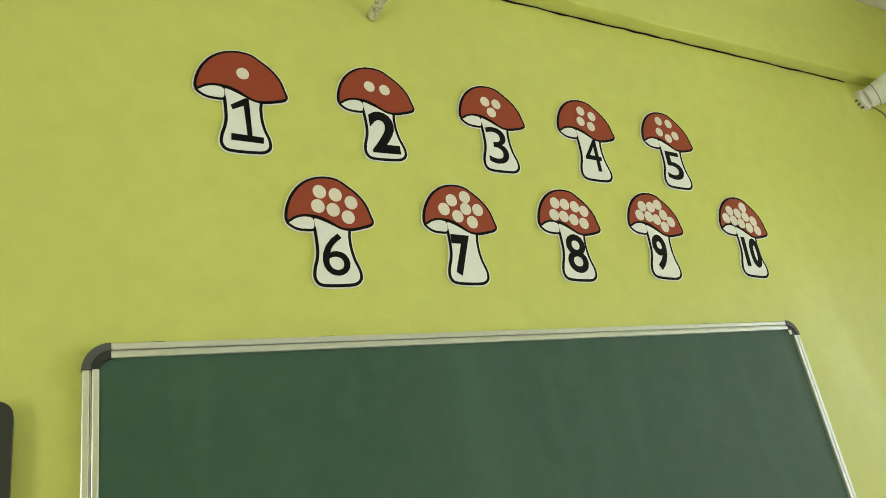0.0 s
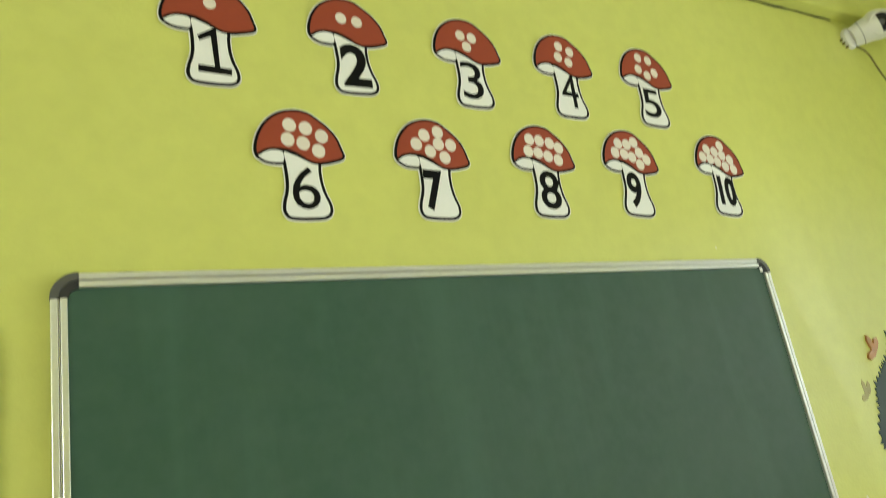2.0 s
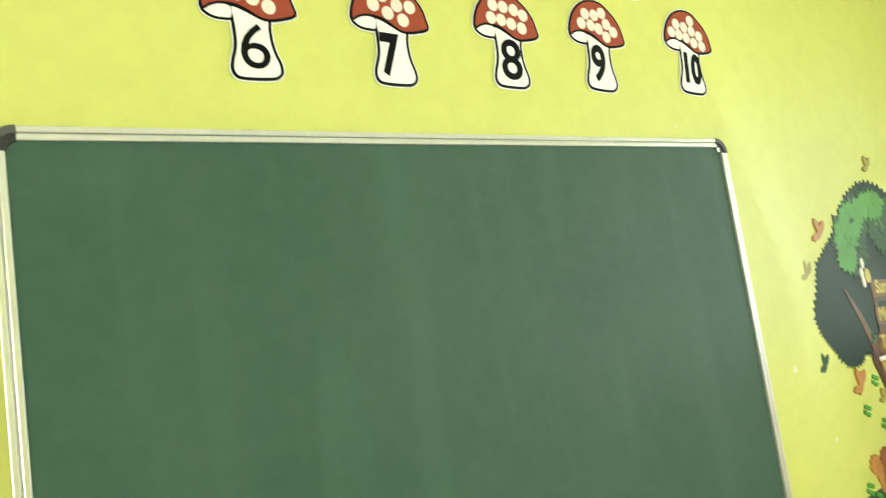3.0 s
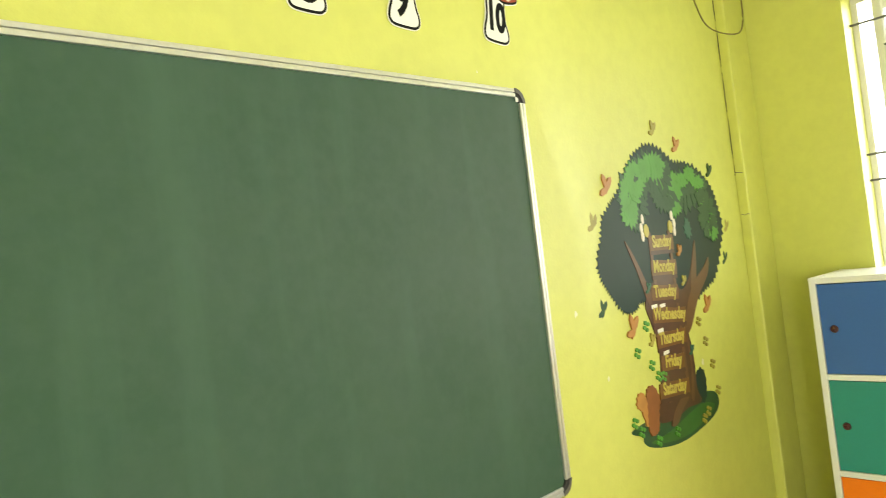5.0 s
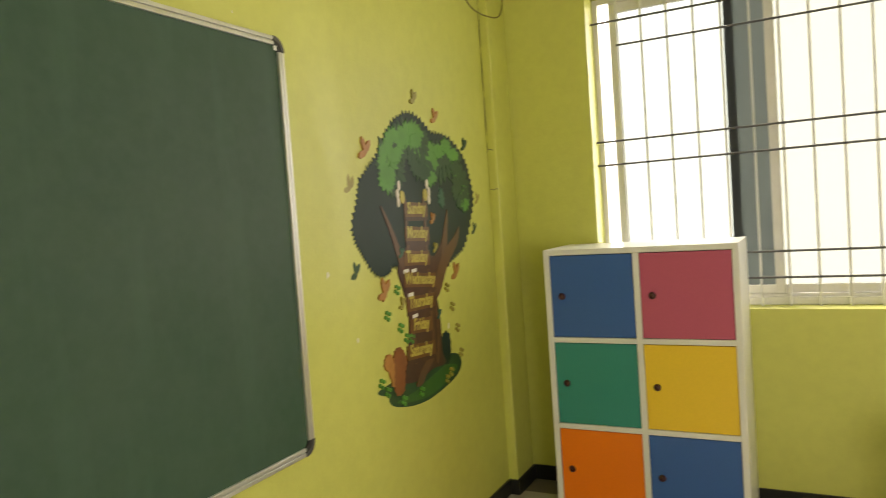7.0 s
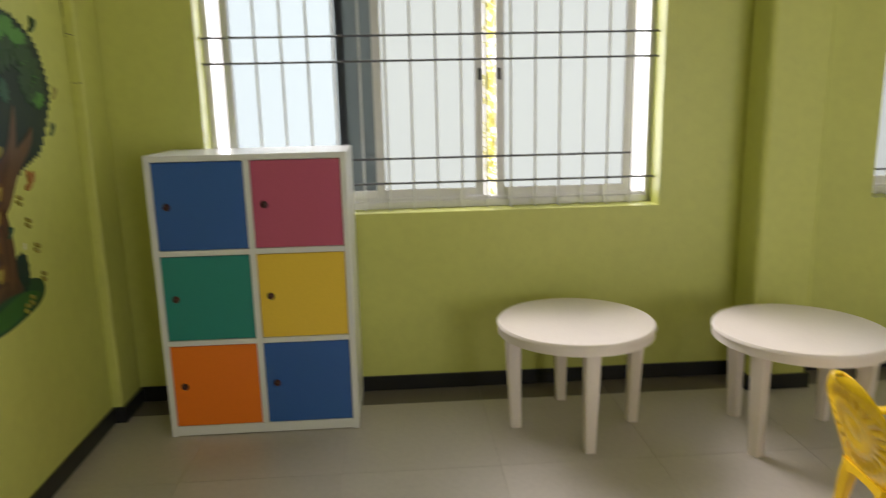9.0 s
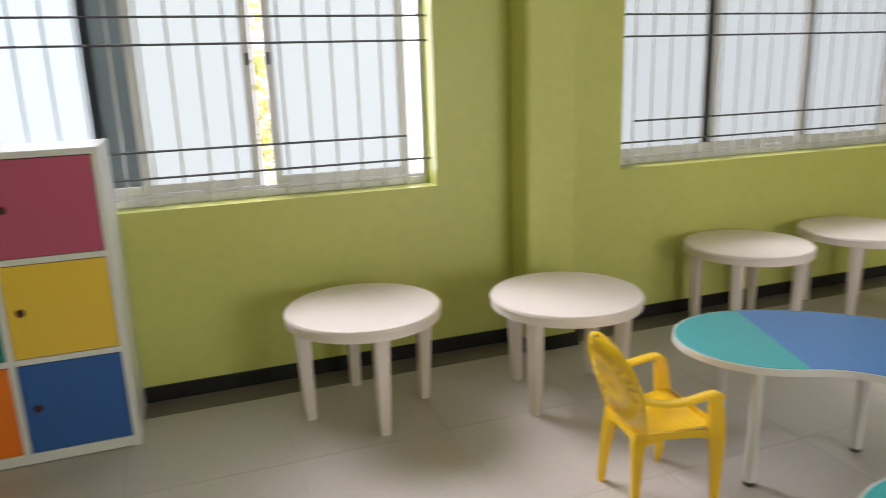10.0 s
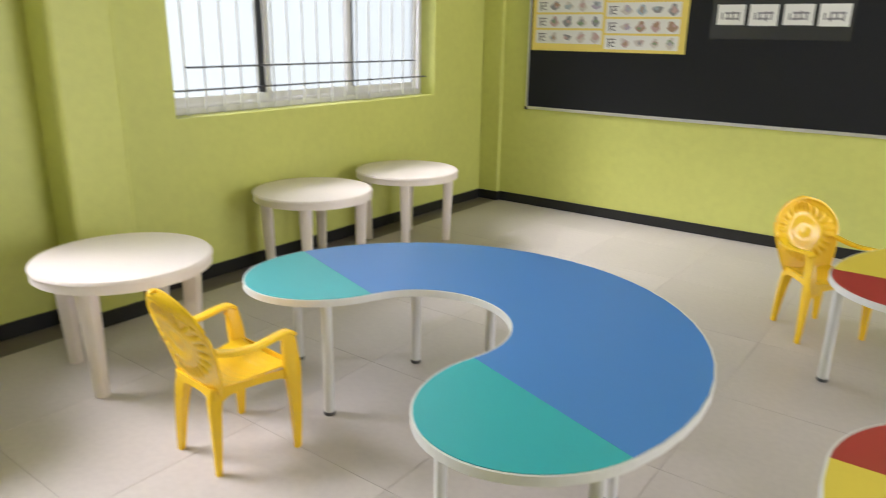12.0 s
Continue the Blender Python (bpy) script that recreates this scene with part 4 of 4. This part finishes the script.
def activity_table(m, body, ends, label, group):
    root = empty("horseshoe_table", label, "table", group, at=m)
    H = 0.464
    outer, left, inner, right = horseshoe()
    part("edge_band", horseshoe_plate(outer, left, inner, right, H - 0.027, H - 0.002), WHITE_EDGE, root, "white rounded edge")
    outer, left, inner, right = horseshoe(0.898, 0.306, 0.345)
    bm = bmesh.new()
    a = [bm.verts.new((p.x, p.y, H)) for p in outer]
    b = [bm.verts.new((-p.x, p.y, H)) for p in inner]
    for i in range(len(a) - 1):
        bm.faces.new((a[i], a[i + 1], b[i + 1], b[i]))
    low = bmesh.ops.extrude_face_region(bm, geom=list(bm.faces))
    for v in low["geom"]:
        if isinstance(v, bmesh.types.BMVert):
            v.co.z -= 0.004
    part("tabletop", bm, body, root)
    for lp, end in ((left, (outer[-1], inner[0])), (right, (inner[-1], outer[0]))):
        part("end_panel", slab(bmesh.new(), [end[0] - Vector((0, 0.0006))] + lp + [end[1] - Vector((0, 0.0006))], H - 0.004, H), ends, root)
    for sx in (1, -1):
        for u, v in ((0.365, -0.150), (0.855, -0.060), (0.558, 0.346), (0.31, 0.55)):
            leg = part("leg", sweep(bmesh.new(), [(sx * u, v, H - 0.03), (sx * u, v, 0.012)], (0.019, 0.019), 14), WHITE_STEEL, root, smooth=True)
            part("foot", lathe(bmesh.new(), [(0, 0), (0.020, 0), (0.022, 0.004), (0.021, 0.014), (0, 0.014)], 14, pose(sx * u, v, 0)), GREYPLASTIC, leg, "grey plastic foot")
            part("brace", sweep(bmesh.new(), [(sx * u, v, 0.36), (sx * (u + (0.07 if u < 0.5 else -0.07)), v + 0.03, H - 0.03)], (0.006, 0.006), 6), WHITE_STEEL, leg)
    return root


activity_table(pose(1.838, -1.836, 0, 0, 0, -19.05) @ Matrix.Diagonal((1, -1, 1, 1)), TABLE_BLUE, TABLE_TEAL, "blue horseshoe activity table with turquoise ends and white edge", "horseshoe tables")
activity_table(pose(-0.025, -3.32, 0) @ Matrix.Diagonal((1, -1, 1, 1)), TABLE_YELLOW, TABLE_RED, "yellow horseshoe activity table with red ends and white edge", "horseshoe tables")
activity_table(pose(-0.255, -1.815, 0), TABLE_YELLOW, TABLE_RED, "yellow horseshoe activity table with red ends and white edge", "horseshoe tables")


# ---- chairs ----
def child_chair(m):
    """Moulded plastic armchair for a child; it faces -y."""
    root = empty("child_chair", "yellow moulded plastic child's armchair with an embossed back", "chair", "yellow chairs", at=m)

    def half_width(v):
        w = 0.117 + 0.049 * math.sin(min(1, v * 1.2) * math.pi * 0.62)
        if v > 0.56:
            w *= math.sqrt(max(0.012, 1 - ((v - 0.56) / 0.442) ** 2))
        return w

    def back(u, v):
        s = 2 * u - 1
        y = 0.118 + 0.085 * v + 0.035 * v * v - 0.034 * s * s * (0.4 + 0.6 * v)
        # raised oval rings, a beaded ring and a rosette
        e = math.hypot(s * 0.95, (v - 0.52) * 2.15)
        relief = 0.0
        if e < 0.92:
            relief = 0.003 * math.cos(e * 13)
            if 0.58 < e:
                relief += 0.0066 * math.sin((e - 0.58) / 0.34 * math.pi) * math.cos(24 * math.atan2((v - 0.52) * 2.1, s))
        return (s * half_width(v), y + relief, 0.275 + 0.335 * v)

    def seat(u, v):
        s = 2 * u - 1
        w = 0.158 - 0.055 * v
        z = 0.290 - 0.016 * math.sin(v * math.pi) * (1 - s * s) + 0.014 * s * s * (1 - 0.5 * v) - 0.012 * v
        if abs(s) < 0.85 and 0.12 < v < 0.92:
            z += 0.0007 * math.sin(v * 70)
        if v < 0.07:
            z -= 0.5 * (0.07 - v) ** 1.2
        return (s * w, -0.160 + 0.292 * v, z)

    part("backrest", shell(bmesh.new(), back, 76, 84, 0.006), CHAIR_PLASTIC, root, "embossed oval backrest", smooth=True)
    edge = [back(0, k / 24) for k in range(25)] + [back(1, 1 - k / 24) for k in range(25)]
    part("back_rim", sweep(bmesh.new(), [(p[0], p[1] + 0.003, p[2]) for p in edge], (0.0062, 0.0075), 8), CHAIR_PLASTIC, root, smooth=True)
    part("seat", shell(bmesh.new(), seat, 28, 60, -0.006), CHAIR_PLASTIC, root, smooth=True)

    def skirt(p, q, deep, thick):
        def fn(u, v):
            x, y = p[0] + (q[0] - p[0]) * u, p[1] + (q[1] - p[1]) * u
            return (x, y, 0.296 - v * (0.026 + deep * (2 * u - 1) ** 4))
        return shell(bmesh.new(), fn, 20, 4, thick)

    part("apron", skirt((-0.157, -0.160), (0.157, -0.160), 0.045, 0.006), CHAIR_PLASTIC, root, smooth=True)
    part("apron", skirt((-0.104, 0.128), (0.104, 0.128), 0.04, -0.006), CHAIR_PLASTIC, root, smooth=True)
    for s in (-1, 1):
        part("apron", skirt((s * 0.158, -0.158), (s * 0.104, 0.128), 0.05, 0.006 * s), CHAIR_PLASTIC, root, smooth=True)
        part("leg", sweep(bmesh.new(), smooth_path([(s * 0.166, -0.134, 0.0), (s * 0.162, -0.136, 0.14), (s * 0.157, -0.134, 0.28), (s * 0.157, -0.126, 0.36), (s * 0.159, -0.119, 0.406), (s * 0.160, -0.102, 0.422)], 3),
                          [(0.0105 + 0.0195 * min(1, k / 6) - 0.0012 * max(0, k - 7), 0.0095 + 0.003 * min(1, k / 5) - 0.0004 * max(0, k - 6)) for k in range(16)], 8, 0.75, (0, 1, 0)), CHAIR_PLASTIC, root, smooth=True)
        part("leg", sweep(bmesh.new(), smooth_path([(s * 0.113, 0.136, 0.0), (s * 0.105, 0.128, 0.13), (s * 0.092, 0.118, 0.24), (s * 0.080, 0.104, 0.280)], 3),
                          [(0.0115 + 0.0018 * k, 0.0100 + 0.0019 * k) for k in range(10)], 8, 0.75, (1, 0.35 * s, 0)), CHAIR_PLASTIC, root, smooth=True)
        arm = smooth_path([(s * 0.141, 0.130, 0.432), (s * 0.158, 0.075, 0.420), (s * 0.166, 0.0, 0.418), (s * 0.168, -0.075, 0.428), (s * 0.166, -0.115, 0.430), (s * 0.165, -0.136, 0.418)], 4)
        part("armrest", sweep(bmesh.new(), arm, (0.0205, 0.0075), 10, 0.5), CHAIR_PLASTIC, root, smooth=True)
    return root


chair = child_chair(pose(2.338, -1.473, 0, 0, 0, -4))
copy_thing(chair, pose(0.972, -3.812, 0, 0, 0, 225))


# ---- south wall ----
def pinboard():
    x0, x1, z0, z1 = 0.2, 3.427, 0.782, 2.05
    root = empty("pinboard", "large black felt pinboard in a thin aluminium frame, on the wall", "pinboard", at=pose(0, YS, 0))
    part("felt_surface", boxed(x0 + 0.01, x1 - 0.01, 0.002, 0.014, z0 + 0.01, z1 - 0.01), FELT, root, "black felt surface")
    w = 0.022
    for a, b, c, d in ((x0, x1, z0, z0 + w), (x0, x1, z1 - w, z1), (x0, x0 + w, z0 + w, z1 - w), (x1 - w * 0.6, x1, z0 + w, z1 - w)):
        part("frame_rail", boxed(a, b, 0.001, 0.022, c, d, 0.003), ALU, root)
    for x in (x0 + 0.006, x1 - 0.006):
        part("corner_cap", boxed(x - 0.012, x + 0.012, 0.0005, 0.025, z0 - 0.004, z0 + 0.02, 0.003), RUBBER, root)


pinboard()


def picture_poster():
    """Yellow chart: two columns of rows, each a letter box and four small pictures."""
    x0, x1, z0, z1, y = 2.199, 3.399, 1.236, 1.98, YS + 0.0155
    root = empty("picture_chart", "yellow printed letter chart with rows of small pictures", "poster", at=pose(0, y, 0))
    part("sheet", boxed(x0, x1, 0, 0.002, z0, z1), POSTER, root)
    prints = (GREY_PRINT, PINK_PRINT, BROWN_PRINT, BLUE_PRINT, GREEN_PRINT, GREY_PRINT, PINK_PRINT, LILAC_PRINT)
    rnd = random.Random(3)
    for col, (left, base) in enumerate(((3.364, 1.289), (2.794, 1.257))):
        for row in range(6):
            z = base + 0.112 * row
            bm = boxed(left - 0.545, left, 0.002, 0.003, z, z + 0.097)
            strip = part("row_strip", bm, PAPER, root)
            for da, db, za, zb in ((0.088, 0.022, 0.066, 0.073), (0.038, 0.029, 0.014, 0.066), (0.080, 0.042, 0.042, 0.049), (0.080, 0.050, 0.018, 0.025), (0.052, 0.045, 0.025, 0.042), (0.072, 0.062, 0.050, 0.060)):
                part("letter_mark", boxed(left - da, left - db, 0.003, 0.0036 + 0.001 * da, z + za, z + zb), CHART_INK, strip)
            for k in range(4):
                cx, cz = left - 0.155 - 0.112 * k, z + 0.046
                for layer, grow in enumerate((1.0, 0.62, 0.4)):
                    rx, rz, ph = rnd.uniform(0.026, 0.042) * grow, rnd.uniform(0.022, 0.036) * grow, rnd.uniform(0, 6)
                    ox, oz = (rnd.uniform(-0.014, 0.014), rnd.uniform(-0.012, 0.012)) if layer else (0, 0)
                    pts = [Vector((cx + ox + rx * (1 + 0.3 * math.sin(3 * t + ph)) * math.cos(t), cz + oz + rz * (1 + 0.3 * math.cos(2 * t + ph)) * math.sin(t))) for t in [j * math.pi / 7 for j in range(14)]]
                    picture = sheet(bmesh.new(), pts, -0.003, -0.0034 - 0.0004 * layer)
                    part("picture", picture, rnd.choice(prints) if layer or rnd.random() < 0.4 else PALE_PRINT, strip)


picture_poster()


def pocket_chart():
    x0, x1, z0, z1, y = 1.205, 2.045, 1.342, 1.98, YS + 0.0155
    root = empty("pocket_chart", "dark plastic pocket chart holding white word cards, on the felt", "chart", at=pose(0, y, 0))
    part("backing", boxed(x0, x1, 0, 0.003, z0, z1, 0.001), POCKET, root, "dark glossy plastic backing")
    rnd = random.Random(6)
    for row in range(3):
        z = 1.428 + 0.162 * row
        for k in range(4):
            xr = 2.005 - 0.2 * k + rnd.uniform(-0.006, 0.006)
            card = part("word_card", boxed(xr - 0.172, xr, 0.003, 0.0045, z + rnd.uniform(-0.004, 0.004), z + 0.128), PAPER, root, "white card with dark marks")
            for j in range(4):
                c = xr - 0.14 + 0.034 * j + rnd.uniform(-0.004, 0.004)
                part("writing_bar", boxed(c, c + 0.009, 0.0046, 0.0054, z + rnd.uniform(0.025, 0.04), z + rnd.uniform(0.07, 0.09)), CHART_INK, card)
            for j in range(2):
                part("writing_bar", boxed(xr - 0.15 + rnd.uniform(0, 0.03), xr - 0.03 - rnd.uniform(0, 0.03), 0.0046, 0.0052, z + 0.035 + 0.035 * j, z + 0.047 + 0.035 * j), GREY_PRINT, card)
        part("pocket_strip", boxed(x0 + 0.01, x1 - 0.01, 0.003, 0.0055, z - 0.03, z - 0.006), POCKET, root)


pocket_chart()

# ---- floor tiles ----
PITCH, JOINT = 0.632, 0.0013
floor = tagged(link("floor", boxed(XW - 0.1, XE, YS, YN, -0.12, -0.003), GROUT), "grey-beige polished ceramic tile floor with dark border by the windows", "floor", kind="structure")
XS = [3.665 - PITCH * k for k in range(12)]
YSTART = 0.93
YT = [YSTART - PITCH * k for k in range(11)]
cache = {}


def tile(x0, x1, y0, y1, mat):
    if x1 - x0 < 0.02 or y1 - y0 < 0.02:
        return
    key = (round(x1 - x0, 4), round(y1 - y0, 4), mat.name)
    if key not in cache:
        bm = boxed(0, x1 - x0 - JOINT, 0, y1 - y0 - JOINT, -0.009, 0.0, 0.0008)
        me = bpy.data.meshes.new("tile")
        bm.to_mesh(me)
        bm.free()
        me.materials.append(mat)
        cache[key] = me
    ob = new("tile", cache[key])
    ob.parent = floor
    ob.location = (x0 + JOINT / 2, y0 + JOINT / 2, 0)


edges_x = sorted([x for x in XS if XW < x < XE] + [XW, XE])
edges_y = sorted([y for y in YT if YS < y < YN] + [YS, YN])
for xa, xb in zip(edges_x, edges_x[1:]):
    for ya, yb in zip(edges_y, edges_y[1:]):
        tile(xa, xb, ya, yb, TILE_DARK if xa > 3.6 else TILE)
